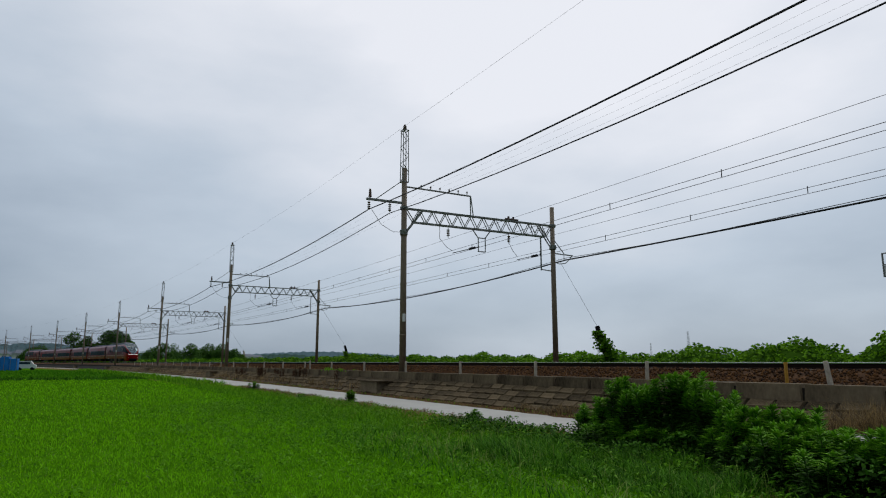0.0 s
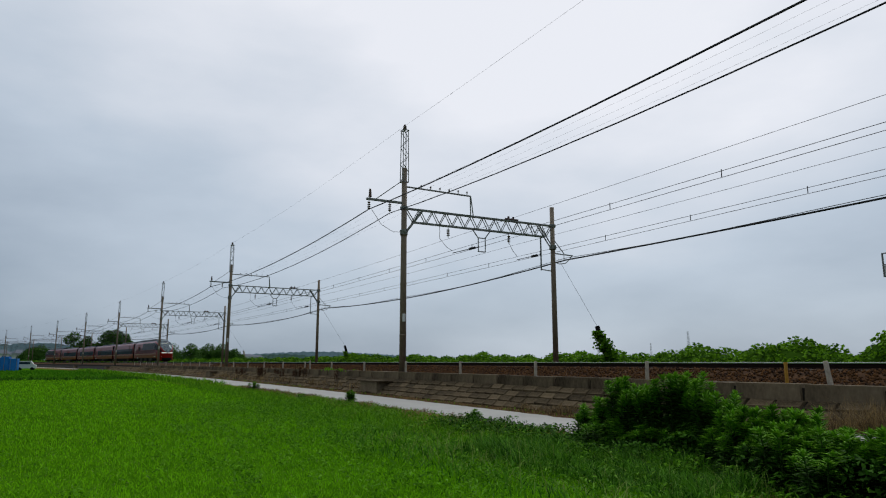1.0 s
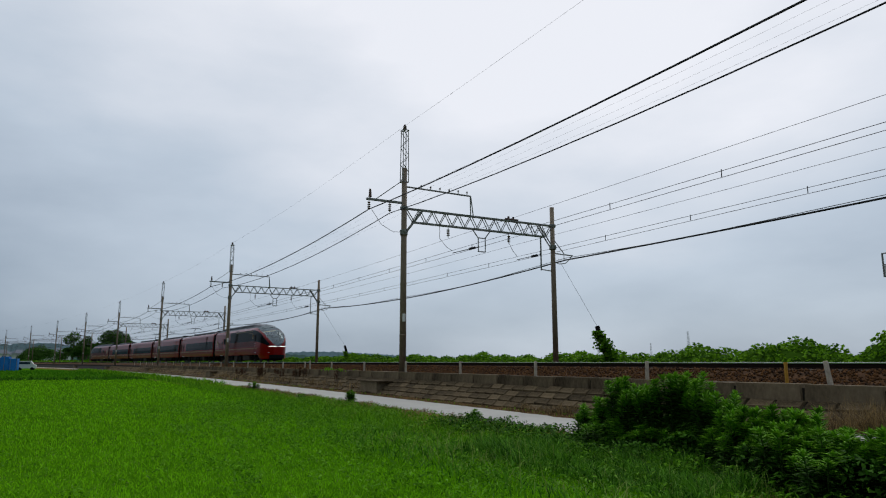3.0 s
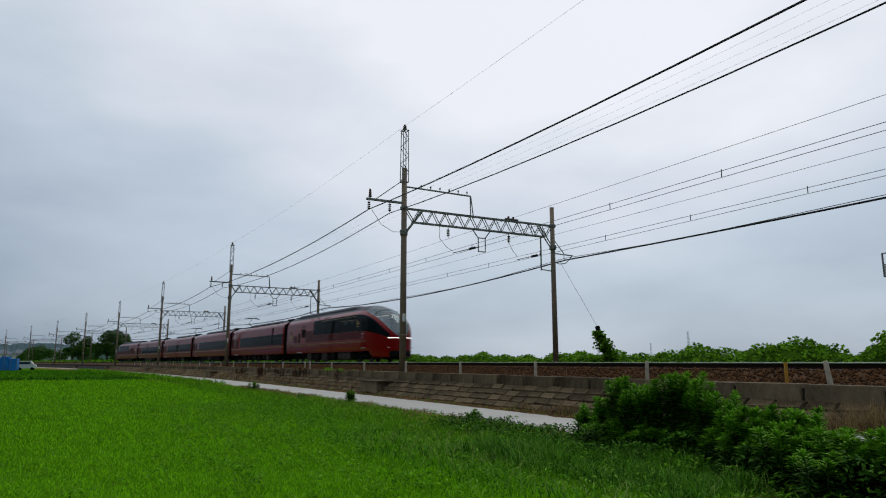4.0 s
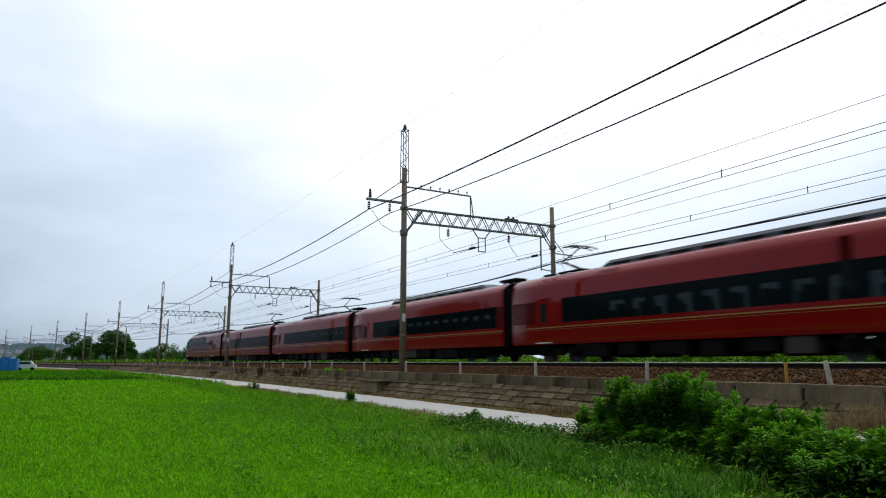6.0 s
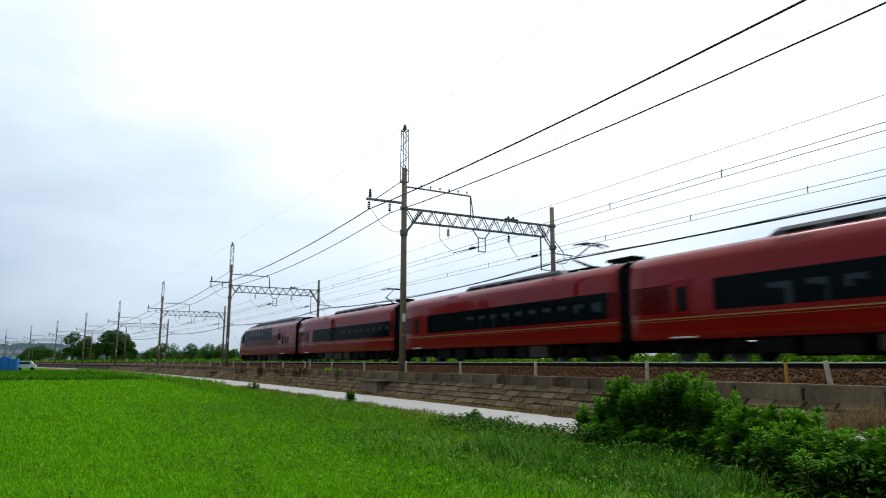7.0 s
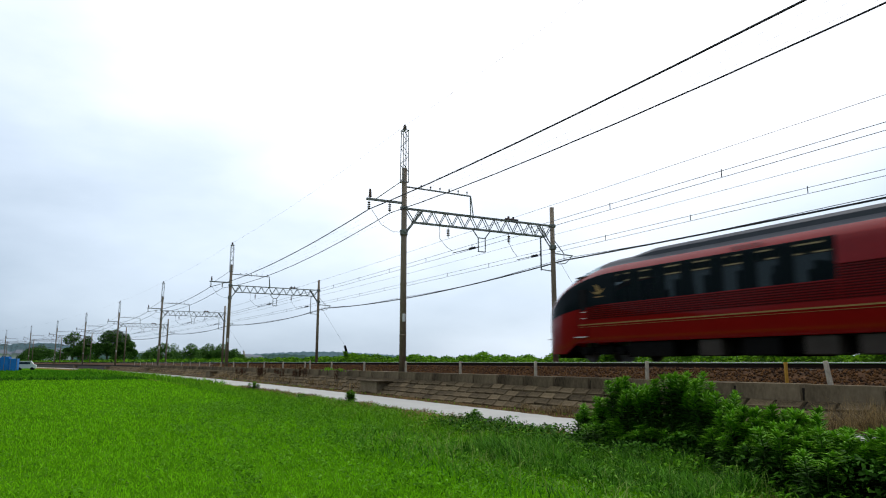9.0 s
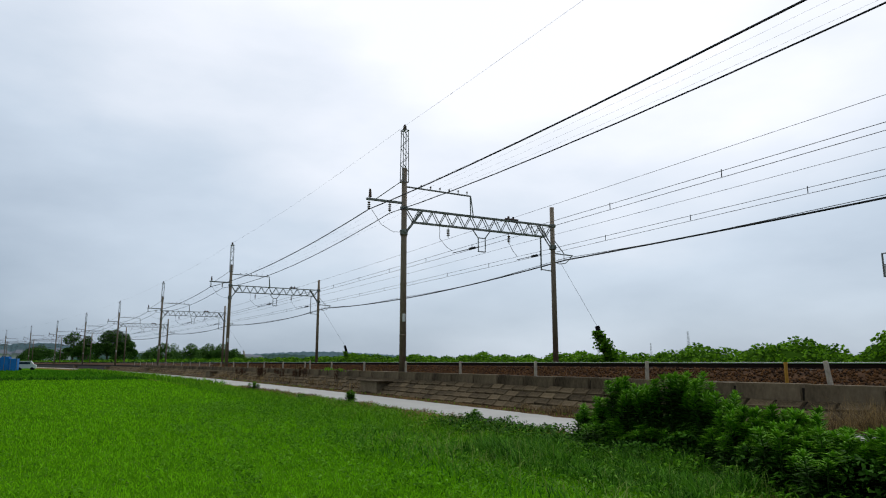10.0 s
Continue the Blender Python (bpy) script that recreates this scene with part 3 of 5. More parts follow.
def pantograph(parent, x):
    """Single-arm collector: base frame, lower arm back to the elbow, upper arm forward to the head."""
    bm = bmesh.new()
    for q in (-1, 1):
        for dx in (-0.6, 0.6):
            rod(bm, (x + dx, q * 0.4, 4.0), (x + dx, q * 0.4, 3.75), 0.06, 6)
        rod(bm, (x - 0.8, q * 0.45, 4.04), (x + 0.8, q * 0.45, 4.04), 0.045, 6)
    for dx in (-0.75, 0.0, 0.75):
        rod(bm, (x + dx, -0.45, 4.04), (x + dx, 0.45, 4.04), 0.045, 6)
    box(bm, x - 0.1, x + 0.65, -0.2, 0.2, 4.0, 4.14, 0.03)
    p = part("pantograph", bm, M_UNDER, parent, "dark steel single-arm current collector touching the wire")
    part("lower_arm", rod(bmesh.new(), (x + 0.45, 0, 4.10), (x - 1.0, 0, 4.64), 0.045, 6), M_UNDER, p)
    part("control_rod", rod(bmesh.new(), (x + 0.2, 0.12, 4.08), (x - 0.95, 0.06, 4.58), 0.02, 5), M_UNDER, p)
    part("upper_arm", rod(bmesh.new(), (x - 1.0, 0, 4.64), (x + 0.28, 0, 5.12), 0.035, 6, 0.028), M_UNDER, p)
    for dx in (0.08, 0.46):
        part("collector_strip", chain(bmesh.new(), [(x + dx, y, 5.16 - 0.24 * max(0, abs(y) - 0.5)) for y in (-0.85, -0.7, -0.5, 0, 0.5, 0.7, 0.85)], 0.034), M_UNDER, p)
    for y in (-0.35, 0.35):
        part("head_link", rod(bmesh.new(), (x + 0.08, y, 5.13), (x + 0.46, y, 5.13), 0.03, 5), M_UNDER, p)


def high_voltage_gear(parent, x0, x1):
    bm = bmesh.new()
    n = max(2, int((x1 - x0) / 0.42))
    for i in range(n):
        x = x0 + 0.15 + i * (x1 - x0 - 0.3) / (n - 1)
        for z in (3.88, 3.95, 4.02):
            rod(bm, (x, -0.35, z), (x, -0.35, z + 0.05), 0.09, 7)
    box(bm, x0, x1, -0.6, 0.1, 4.08, 4.20, 0.03)
    part("high_voltage_gear", bm, M_BLACK, parent, "black insulated high-voltage roof gear")


def roof_cover(parent, x0, x1, z1, name="air_conditioner_cover", taper=0.45):
    bm = bmesh.new()
    sec = [(-0.86, 3.70), (-0.84, z1 - 0.16), (-0.70, z1 - 0.03), (0, z1 + 0.02), (0.70, z1 - 0.03), (0.84, z1 - 0.16), (0.86, 3.70)]
    rows = [[bm.verts.new((x, y * (1, 1, 1, 0.8)[i], z if 0 < i < 3 else 3.7 + (z - 3.7) * 0.35)) for y, z in sec] for i, x in enumerate((x0, x0 + 0.45, x1 - taper, x1))]
    for a, b in zip(rows, rows[1:]):
        for j in range(6):
            bm.faces.new((a[j], a[j + 1], b[j + 1], b[j]))
    bm.faces.new(rows[0])
    bm.faces.new(rows[-1][::-1])
    c = part(name, bm, M_ROOFGREY, parent, "long dark grey roof fairing")
    if name != "roof_fairing":
        for i in range(int((x1 - x0 - 1.2) / 1.5)):
            x = x0 + 0.8 + i * 1.5
            part("vent_grille", box(bmesh.new(), x, x + 0.95, -0.87, -0.80, z1 - 0.27, z1 - 0.18), M_BLACK, c)


def gangway(parent, x, q):
    bm = box(bmesh.new(), min(x - q * 2.6, x), max(x - q * 2.6, x), -1.1, 1.1, 0.62, 0.86)
    box(bm, min(x - q * 1.2, x + q * 0.2), max(x - q * 1.2, x + q * 0.2), -0.7, 0.7, 0.35, 0.64, 0.03)
    part("coupler_gear", bm, M_UNDER, parent, "dark coupler and end underframe")
    bm = bmesh.new()
    for i in range(3):
        a = x + q * (0.02 + i * 0.085)
        box(bm, min(a, a + q * 0.06), max(a, a + q * 0.06), -1.22, 1.22, 0.85, 3.55, 0.01)
    box(bm, min(x, x + q * 0.26), max(x, x + q * 0.26), -1.12, 1.12, 0.9, 3.48)
    part("gangway_bellows", bm, M_BLACK, parent, "black folded gangway bellows")


def ribs(parent, x0, x1, z0, z1):
    for q in (-1, 1):
        bm = bmesh.new()
        n = int((z1 - z0) / 0.075)
        for i in range(n):
            z = z0 + (i + 0.5) * (z1 - z0) / n
            y = 1.401 - 0.011 * max(0, z - 1.7)
            box(bm, x0, x1, q * y - 0.012, q * y + 0.012, z - 0.022, z + 0.022)
        tagged(part("ribbed_panel", bm, M_RIB, parent, "dark red horizontally ribbed side panel"), kind="stuff")


def door(parent, x0, x1, z1, win):
    for q in (-1, 1):
        bm = box(bmesh.new(), x0, x1, q * 1.392 - 0.015, q * 1.392 + 0.015, 1.58, z1, 0.01)
        d = part("door", bm, M_RED, parent, "dark red sliding passenger door")
        part("door_window", box(bmesh.new(), win[0], win[1], q * 1.400 - 0.015, q * 1.400 + 0.015, win[2], win[3], 0.02), M_BLACK, d, "black glazed door window")
        part("step_plate", box(bmesh.new(), x0 - 0.1, x1 + 0.1, q * 1.40 - 0.03, q * 1.40 + 0.03, 0.82, 0.87), M_WHITEPART, d, "pale metal step edge")


def shell_parts(parent, bms):
    names = {"body": (M_RED, "glossy metallic red car body"), "roof": (M_ROOFGREY, "dark grey roof"), "glass": (M_GLASS, "dark tinted window band"),
             "screen": (M_SCREEN, "large raked panoramic windscreen"), "mask": (M_BLACK, ""), "cab_glass": (M_CABGLASS, "black glazed cab side")}
    for key, bm in bms.items():
        m, label = names[key]
        part({"glass": "window_band", "screen": "windscreen", "mask": "front_mask"}.get(key, key), bm, m, parent, label, True)


def mid_car(seed, panto, cover, pillar):
    rnd = random.Random(seed)
    car = thing("train_car", "dark red intermediate express train car with tinted windows", "train car", "cars of the express train")
    X = 10.0
    win = (-6.2, 9.35)
    st = [-X, -X + 0.04, -8.0, win[0], -3, 0, 3, 6, win[1], X - 0.04, X]

    def choose(x, k, side):
        if k >= len(SIDE) - 1:
            return "roof"
        if win[0] < x < win[1] and ZI[1.69] <= k < ZI[2.74]:
            return "glass"
        return "body"

    bms = loft(st, 3.95, lambda x, y, z: (y * (0.985 if abs(x) == X else 1), z), choose)
    shell_parts(car, bms)
    for e in (-X, X):
        part("end_wall", box(bmesh.new(), e - 0.03, e + 0.03, -1.36, 1.36, 0.8, 3.6), M_BLACK, car)
    for z in (1.49, 1.415):
        side_strips(car, -X + 0.05, X - 0.05, z, z + (0.045 if z > 1.45 else 0.012), "gold_stripe", M_GOLD, label="thin gold stripe")
    door(car, -7.95, -7.05, 2.85, (-7.75, -7.25, 1.72, 2.6))
    ribs(car, -X + 0.1, -8.05, 1.72, 2.72)
    ribs(car, win[1] + 0.03, X - 0.06, 1.72, 2.72)
    if pillar is not None:
        side_strips(car, pillar - 0.2, pillar + 0.2, 1.68, 2.76, "window_pillar", M_BLACK, y=1.392)
        side_strips(car, pillar - 0.17, pillar + 0.17, 2.76, 3.42, "pillar_panel", M_RIB, y=1.368, proud=0.02)
    part("ceiling_lining", box(bmesh.new(), -9.5, 9.5, -1.2, 1.2, 2.95, 3.0), M_CEIL, car)
    seats(car, -6, 9.2, 1.1)
    window_posts(car, win[0], win[1], 1.25, 1.69, 2.74)
    roof_cover(car, *cover, 4.17)
    if panto:
        pantograph(car, panto)
        part("roof_box", box(bmesh.new(), panto - 1.9, panto - 1.3, -0.5, 0.5, 3.85, 4.08, 0.04), M_UNDER, car)
    high_voltage_gear(car, 8.5, 10.05)
    roof_lettering(car, -3.9, 3.62, 1.255)
    gangway(car, X, 1)
    gangway(car, -X, -1)
    for x in (-6.9, 6.9):
        bogie(car, x)
    underfloor(car, [-4.2, -2.4, -0.4, 1.5, 3.3, 4.6], rnd)
    return car


def end_car(seed, leading):
    rnd = random.Random(seed)
    car = thing("train_end_car", "streamlined red express end car with raked windscreen, " + ("lit headlights" if leading else "unlit lamps"), "train car", "cars of the express train")
    back, tip = 0.25, LEAD_TIP if leading else TAIL_TIP
    st = [back, 0.3, 4, 7.7, 11, 14, 15.5] + [tip - u for u in (5.0, 4.6, 4.2, 3.8, 3.4, 3.0, 2.65, 2.4, 2.15, 1.9, 1.6, 1.3, 1.0, 0.75, 0.5, 0.32, 0.18, 0.08, 0.02, 0.0)]
    top = 4.22

    def shape(x, y, z):
        u = tip - x
        if u < 5.0:
            zt = 1.72 + (top - 1.72) * (1 - (1 - u / 5.0) ** 2) ** 0.64
            if z > 1.35:
                z = 1.35 + (z - 1.35) * (zt - 1.35) / (top - 1.35)
            w = (1 - (1 - min(1, u / 4.2)) ** 3.8) ** 0.38
            y *= max(w, 0.0001)
            f = min(1, max(0, (2.65 - u) / 0.75))
            if z < 1.35:
                zb = 0.77 - 0.43 * f * min(1, 0.8 + u / 1.5)
                z = 1.35 - (1.35 - z) * (1.35 - zb) / (1.35 - 0.77)
        return y, z

    def choose(x, k, side):
        u = tip - x
        if k >= ZI[3.71]:
            return "screen" if u < 3.9 else "roof"
        if x > 7.7 and u > 0.32 and ZI[2.27] <= k < ZI[3.51]:
            return "glass" if x < 16.8 else "cab_glass"
        if u < 0.32 and k < ZI[1.0]:
            return "mask"
        return "body"

    def slide(x, k):
        """The upper edge of the side glass sweeps down towards the tip."""
        u = tip - x
        low, edge, high = ZI[2.27], ZI[3.51], ZI[3.71]
        aim = edge - 3.6 * min(1, max(0, (2.2 - u) / 1.9)) ** 1.2
        rim = high + 1 - min(1, max(0, (3.9 - u) / 1.2))
        if k <= low:
            return k
        if k >= high:
            end = len(SIDE) + 3
            return rim + (k - high) * (end - rim) / (end - high)
        if k <= edge:
            return low + (k - low) * (aim - low) / (edge - low)
        return aim + (k - edge) * (rim - aim) / (high - edge)

    bms = loft(st, top, shape, choose, slide)
    shell_parts(car, bms)
    part("end_wall", box(bmesh.new(), back - 0.03, back + 0.03, -1.36, 1.36, 0.8, 3.6), M_BLACK, car)
    for z in (1.49, 1.415):
        side_strips(car, back + 0.05, tip - 2.9, z, z + (0.045 if z > 1.45 else 0.012), "gold_stripe", M_GOLD, label="thin gold stripe")
    door(car, 3.45, 4.6, 2.95, (3.75, 4.25, 1.72, 2.6))
    side_strips(car, 4.7, 5.6, 1.72, 2.9, "dark_panel", M_BLACK, y=1.388)
    roof_lettering(car, 10.0, 3.63, 1.25)
    side_strips(car, 4.75, 5.5, 3.08, 3.17, "destination_display", M_UNDERBOX, y=1.362)
    ribs(car, 2.3, 3.4, 1.72, 2.4)
    ribs(car, 5.65, 7.65, 1.7, 2.7)
    ribs(car, 7.7, 18.1, 1.7, 2.25)
    emblem(car, 1.45, 2.42, 1.05)
    emblem(car, 17.45, 2.86, 0.64, 1.378)
    part("ceiling_lining", box(bmesh.new(), 7.5, 19.0, -1.2, 1.2, 3.50, 3.55), M_CEIL, car)
    for q in (-0.8, 0.8):
        for i in range(6):
            part("cabin_light", box(bmesh.new(), 8.4 + i * 1.7, 9.7 + i * 1.7, q - 0.05, q + 0.05, 3.46, 3.49), M_CABIN, car)
    seats(car, 8, 18.5, 1.75)
    window_posts(car, 8, 18, 1.25, 2.2, 3.45)
    part("cabin_partition", box(bmesh.new(), 7.8, 7.9, -1.3, 1.3, 1.7, 3.5), M_CEIL, car)
    side_strips(car, 18.2, 18.62, 2.08, 2.98, "crew_door_window", M_BLACK, y=1.372, proud=0.02)
    for xx in (18.12, 18.74):
        side_strips(car, xx, xx + 0.02, 0.95, 2.95, "door_seam", M_BLACK, 0.004, y=1.398)
    for zz in (1.76, 2.02):
        side_strips(car, 18.2, 18.5, zz, zz + 0.025, "grab_handle", M_WHITEPART, 0.03)
    side_strips(car, 18.2, 18.95, 1.0, 1.04, "step_plate", M_WHITEPART, 0.03, "pale metal step edge")
    part("dashboard", box(bmesh.new(), tip - 2.3, tip - 0.75, -0.8, 0.8, 1.7, 2.15, 0.1), M_SEAT, car)
    roof_cover(car, 1.75, tip - 3.5, 4.30, "roof_fairing", 3.2)
    high_voltage_gear(car, 0.3, 1.6)
    gangway(car, back, -1)
    # front: lamp strip, bumper, wiper
    m = M_HEAD if leading else M_WHITEPART
    bm = bmesh.new()
    ring = []
    for u in (0.4, 0.28, 0.16, 0.08, 0.02):
        w = (1 - (1 - u / 4.2) ** 3.8) ** 0.38
        ring.append((tip - u + 0.02, 1.39 * w + 0.01))
    ring += [(x, -y) for x, y in reversed(ring)]
    for (xa, ya), (xb, yb) in zip(ring, ring[1:]):
        bm.faces.new([bm.verts.new(q) for q in ((xa, ya, 1.63), (xb, yb, 1.63), (xb - 0.02, yb, 1.685), (xa - 0.02, ya, 1.685))])
    part("headlight_strip", bm, m, car, "white lit headlight strip" if leading else "unlit lamp strip")
    bar = []
    for q in (-1, -0.8, -0.5, 0, 0.5, 0.8, 1):
        y, z = shape(tip - 2.35, *at_index(half_section(top), len(SIDE) - 1 + 4 * (1 - abs(q)) - 1 * abs(q)))
        bar.append((tip - 2.35, math.copysign(y, q) if q else 0, z + 0.01))
    part("windscreen_bar", chain(bmesh.new(), bar, 0.035, 5), M_BLACK, car)
    for ya, yb in ((-0.55, -0.15), (0.1, 0.5)):
        za = shape(tip - 0.45, *half_section(top)[-2])[1]
        zb = shape(tip - 1.5, *half_section(top)[-2])[1]
        part("wiper", rod(bmesh.new(), (tip - 0.42, ya, za + 0.04), (tip - 1.5, yb, zb + 0.05), 0.022, 5), M_BLACK, car)
    part("track_guard", box(bmesh.new(), tip - 1.7, tip - 0.6, -0.75, 0.75, 0.18, 0.5, 0.06), M_UNDER, car, "dark guard plate below the nose")
    part("driver_seat", box(bmesh.new(), tip - 2.75, tip - 2.55, -0.35, 0.35, 1.9, 3.0, 0.05), M_SEAT, car)
    part("sun_visor", box(bmesh.new(), tip - 1.75, tip - 1.7, -0.7, 0.5, 2.75, 2.86, 0.01), M_BLACK, car)
    for q in (-1, 1):
        part("marker_lamp", box(bmesh.new(), tip - 0.34, tip - 0.2, q * 0.90 - 0.05, q * 0.90 + 0.05, 0.98, 1.02, 0.008), M_WHITEPART, car)
    for x in (4.2, 17.6):
        bogie(car, x)
    underfloor(car, [6.6, 8.4, 10.3, 12.2, 14.2, 15.3], rnd)
    return car


train = [end_car(1, True)] + [mid_car(10 + i, x, c, w) for i, (x, c, w) in enumerate(((-6.75, (-4.3, 7.5), 6.2), (0, (-4.6, 7.5), None), (6.7, (-2.8, 5.9), None), (6.7, (-2.8, 5.9), -1.55)))] + [end_car(2, False)]


def train_rows(index):
    rows = []
    for i in range(21):
        t = i * 0.5
        g = G1 + SPEED * (t - 4.5)
        if index == 0:
            ahead, turned = g + 11.0, False
        elif index == 5:
            ahead, turned = g - 4 * PITCH_CAR - 11.0, True
        else:
            ahead, turned = g - PITCH_CAR * (index - 0.5), False
        m = line_pose(ahead, FAR_TRACK, RAIL_Z)
        if index in (0, 5):
            m = m @ Matrix.Rotation(math.pi if turned else 0, 4, "Z") @ Matrix.Translation((-11.0, 0, 0))
        rows.append((t, m))
    return rows


def motions():
    for i, car in enumerate(train):
        walk(car, train_rows(i))


# ---- plants ----
M_BLADE = material("young_grass_blade", (0.175, 0.43, 0.008), 0.8, 0, 0.35, 0.25, 3.0, dark=(0.085, 0.25, 0.004), per="island", spec=0.03, sheer=0.45)
M_CROP = material("darker_field_crop", (0.06, 0.20, 0.008), 0.8, 0, 0.3, 0.25, 3.0, dark=(0.035, 0.13, 0.005), per="island", spec=0.03, sheer=0.35)
M_WEEDGRASS = material("long_verge_grass", (0.14, 0.335, 0.014), 0.8, 0, 0.4, 0.5, 5, dark=(0.05, 0.16, 0.006), per="island", spec=0.05, sheer=0.4)
# tall weeds: the shade inside the clumps is put into this darker leaf colour
M_LEAF = material("shaded_weed_leaf_green", (0.066, 0.172, 0.013), 0.65, 0, 0.35, 1.5, 12, dark=(0.012, 0.036, 0.004), per="island", spec=0.15, sheer=0.06)
M_FRONTGRASS = material("lush_long_grass", (0.092, 0.245, 0.016), 0.7, 0, 0.4, 0.8, 6, dark=(0.030, 0.10, 0.006), per="island", spec=0.12, sheer=0.2)
M_LIGHTLEAF = material("light_weed_leaf", (0.15, 0.35, 0.016), 0.65, 0, 0.3, 1.5, 12, dark=(0.06, 0.18, 0.008), per="island", spec=0.12, sheer=0.2)
M_STEM = material("green_weed_stem", (0.06, 0.11, 0.02), 0.7, 0, 0.25, 5)
# darkened for the shade beneath the tall weeds; other low plants share it
M_BROAD = material("shade_darkened_broad_leaf", (0.05, 0.14, 0.010), 0.75, 0, 0.4, 1.5, 12, dark=(0.016, 0.055, 0.004), per="island", spec=0.08, sheer=0.08)
M_MIDLEAF = material("ground_weed_leaf", (0.105, 0.275, 0.012), 0.75, 0, 0.35, 1.5, 12, dark=(0.045, 0.145, 0.005), per="island", spec=0.06, sheer=0.3)
M_VINE = material("vine_leaf_green", (0.12, 0.27, 0.010), 0.75, 0, 0.4, 0.5, 5, dark=(0.03, 0.10, 0.005), per="island", spec=0.08, sheer=0.35)
# shade between the vine leaves, put into the dark colour of the bank
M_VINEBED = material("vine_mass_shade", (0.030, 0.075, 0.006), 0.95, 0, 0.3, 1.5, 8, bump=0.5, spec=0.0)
M_TREE = material("tree_leaf_green", (0.075, 0.16, 0.028), 0.75, 0, 0.4, 0.12, 3, dark=(0.028, 0.075, 0.014), per="island", spec=0.05, sheer=0.25)
M_BARK = material("grey_brown_bark", (0.12, 0.09, 0.065), 0.9, 0, 0.3, 3, 20, bump=0.4)
M_DRY = material("dry_tan_grass", (0.24, 0.165, 0.07), 0.8, 0, 0.35, 2, 10, dark=(0.11, 0.075, 0.035), per="island", sheer=0.2)
# aerial haze over the hills is mixed into their base colour
M_HILL = material("haze_tinted_wooded_hill", (0.115, 0.175, 0.19), 1.0, 0, 0.25, 0.02, 0.2, spec=0.0)
M_BELT = material("dark_tree_belt", (0.030, 0.045, 0.016), 1.0, 0, 0.4, 0.08, 0.8, spec=0.0)
M_HILLNEAR = material("wooded_ridge", (0.06, 0.105, 0.085), 1.0, 0, 0.3, 0.03, 0.3, spec=0.0)

rng = np.random.default_rng(5)


def mesh_from(verts, faces, mat, name="mesh"):
    """Fast mesh from arrays; faces is an (n, k) array."""
    me = bpy.data.meshes.new(name)
    k = faces.shape[1]
    me.vertices.add(len(verts))
    me.vertices.foreach_set("co", np.ascontiguousarray(verts, dtype=np.float32).ravel())
    me.loops.add(faces.size)
    me.loops.foreach_set("vertex_index", np.ascontiguousarray(faces, dtype=np.int32).ravel())
    me.polygons.add(len(faces))
    me.polygons.foreach_set("loop_start", np.arange(0, faces.size, k, dtype=np.int32))
    me.update(calc_edges=True)
    me.validate()
    me.materials.append(mat)
    return me


def leaf_quads(pos, size, up=0.5, slim=0.55, droop=0.0):
    """Rhombic leaves at the points, tilted at random with a bias upwards."""
    n = len(pos)
    nor = rng.normal(size=(n, 3))
    nor /= np.linalg.norm(nor, axis=1)[:, None]
    nor[:, 2] = np.abs(nor[:, 2]) + up
    nor /= np.linalg.norm(nor, axis=1)[:, None]
    a = np.cross(nor, rng.normal(size=(n, 3)))
    a /= np.linalg.norm(a, axis=1)[:, None]
    b = np.cross(nor, a)
    size = np.broadcast_to(size, (n,))[:, None] * rng.uniform(0.65, 1.35, (n, 1))
    v = np.empty((n, 4, 3))
    v[:, 0] = pos - a * size * 0.5
    v[:, 1] = pos + b * size * 0.5 * slim + nor * size * 0.08
    v[:, 2] = pos + a * size * 0.5 - nor * size * 0.12
    v[:, 3] = pos - b * size * 0.5 * slim + nor * size * 0.08
    return v.reshape(-1, 3), np.arange(n * 4).reshape(n, 4)


def blades(base, height, width, lean=0.45):
    """Bent grass blades: two quads narrowing to the tip."""
    n = len(base)
    h = np.broadcast_to(height, (n,))[:, None]
    w = np.broadcast_to(width, (n,))[:, None]
    ang = rng.uniform(0, math.tau, n)
    side = np.stack([np.cos(ang), np.sin(ang), np.zeros(n)], 1)
    ang2 = rng.uniform(0, math.tau, n)
    fall = np.stack([np.cos(ang2), np.sin(ang2), np.zeros(n)], 1) * (rng.uniform(0.05, 1, (n, 1)) * lean)
    up = np.array([0, 0, 1.0])
    v = np.empty((n, 6, 3))
    for i, (f, ww) in enumerate(((0.0, 1.0), (0.55, 0.8), (1.0, 0.12))):
        c = base + up * h * (f - 0.18 * f * f * np.linalg.norm(fall, axis=1)[:, None]) + fall * h * f * f
        v[:, 2 * i] = c - side * w * 0.5 * ww
        v[:, 2 * i + 1] = c + side * w * 0.5 * ww
    k = np.arange(n)[:, None] * 6
    f = np.concatenate([k + np.array([[0, 1, 3, 2]]), k + np.array([[2, 3, 5, 4]])])
    return v.reshape(-1, 3), f


def stuff(name, verts, faces, mat, label, category):
    return tagged(new(name, mesh_from(verts, faces, mat)), label, category, kind="stuff")


def across(x, y):
    """Distance d of plan points from the lens side of the line."""
    return np.where(x > BEND_START, y, np.hypot(x - BEND_START, y + RADIUS) - RADIUS)


def line_points(s, d, z):
    a = np.maximum(BEND_START - s, 0) / RADIUS
    x = np.where(a > 0, BEND_START - np.sin(a) * (RADIUS + d), s)
    y = np.where(a > 0, -RADIUS + np.cos(a) * (RADIUS + d), d)
    return np.stack([x, y, np.broadcast_to(z, x.shape)], 1)


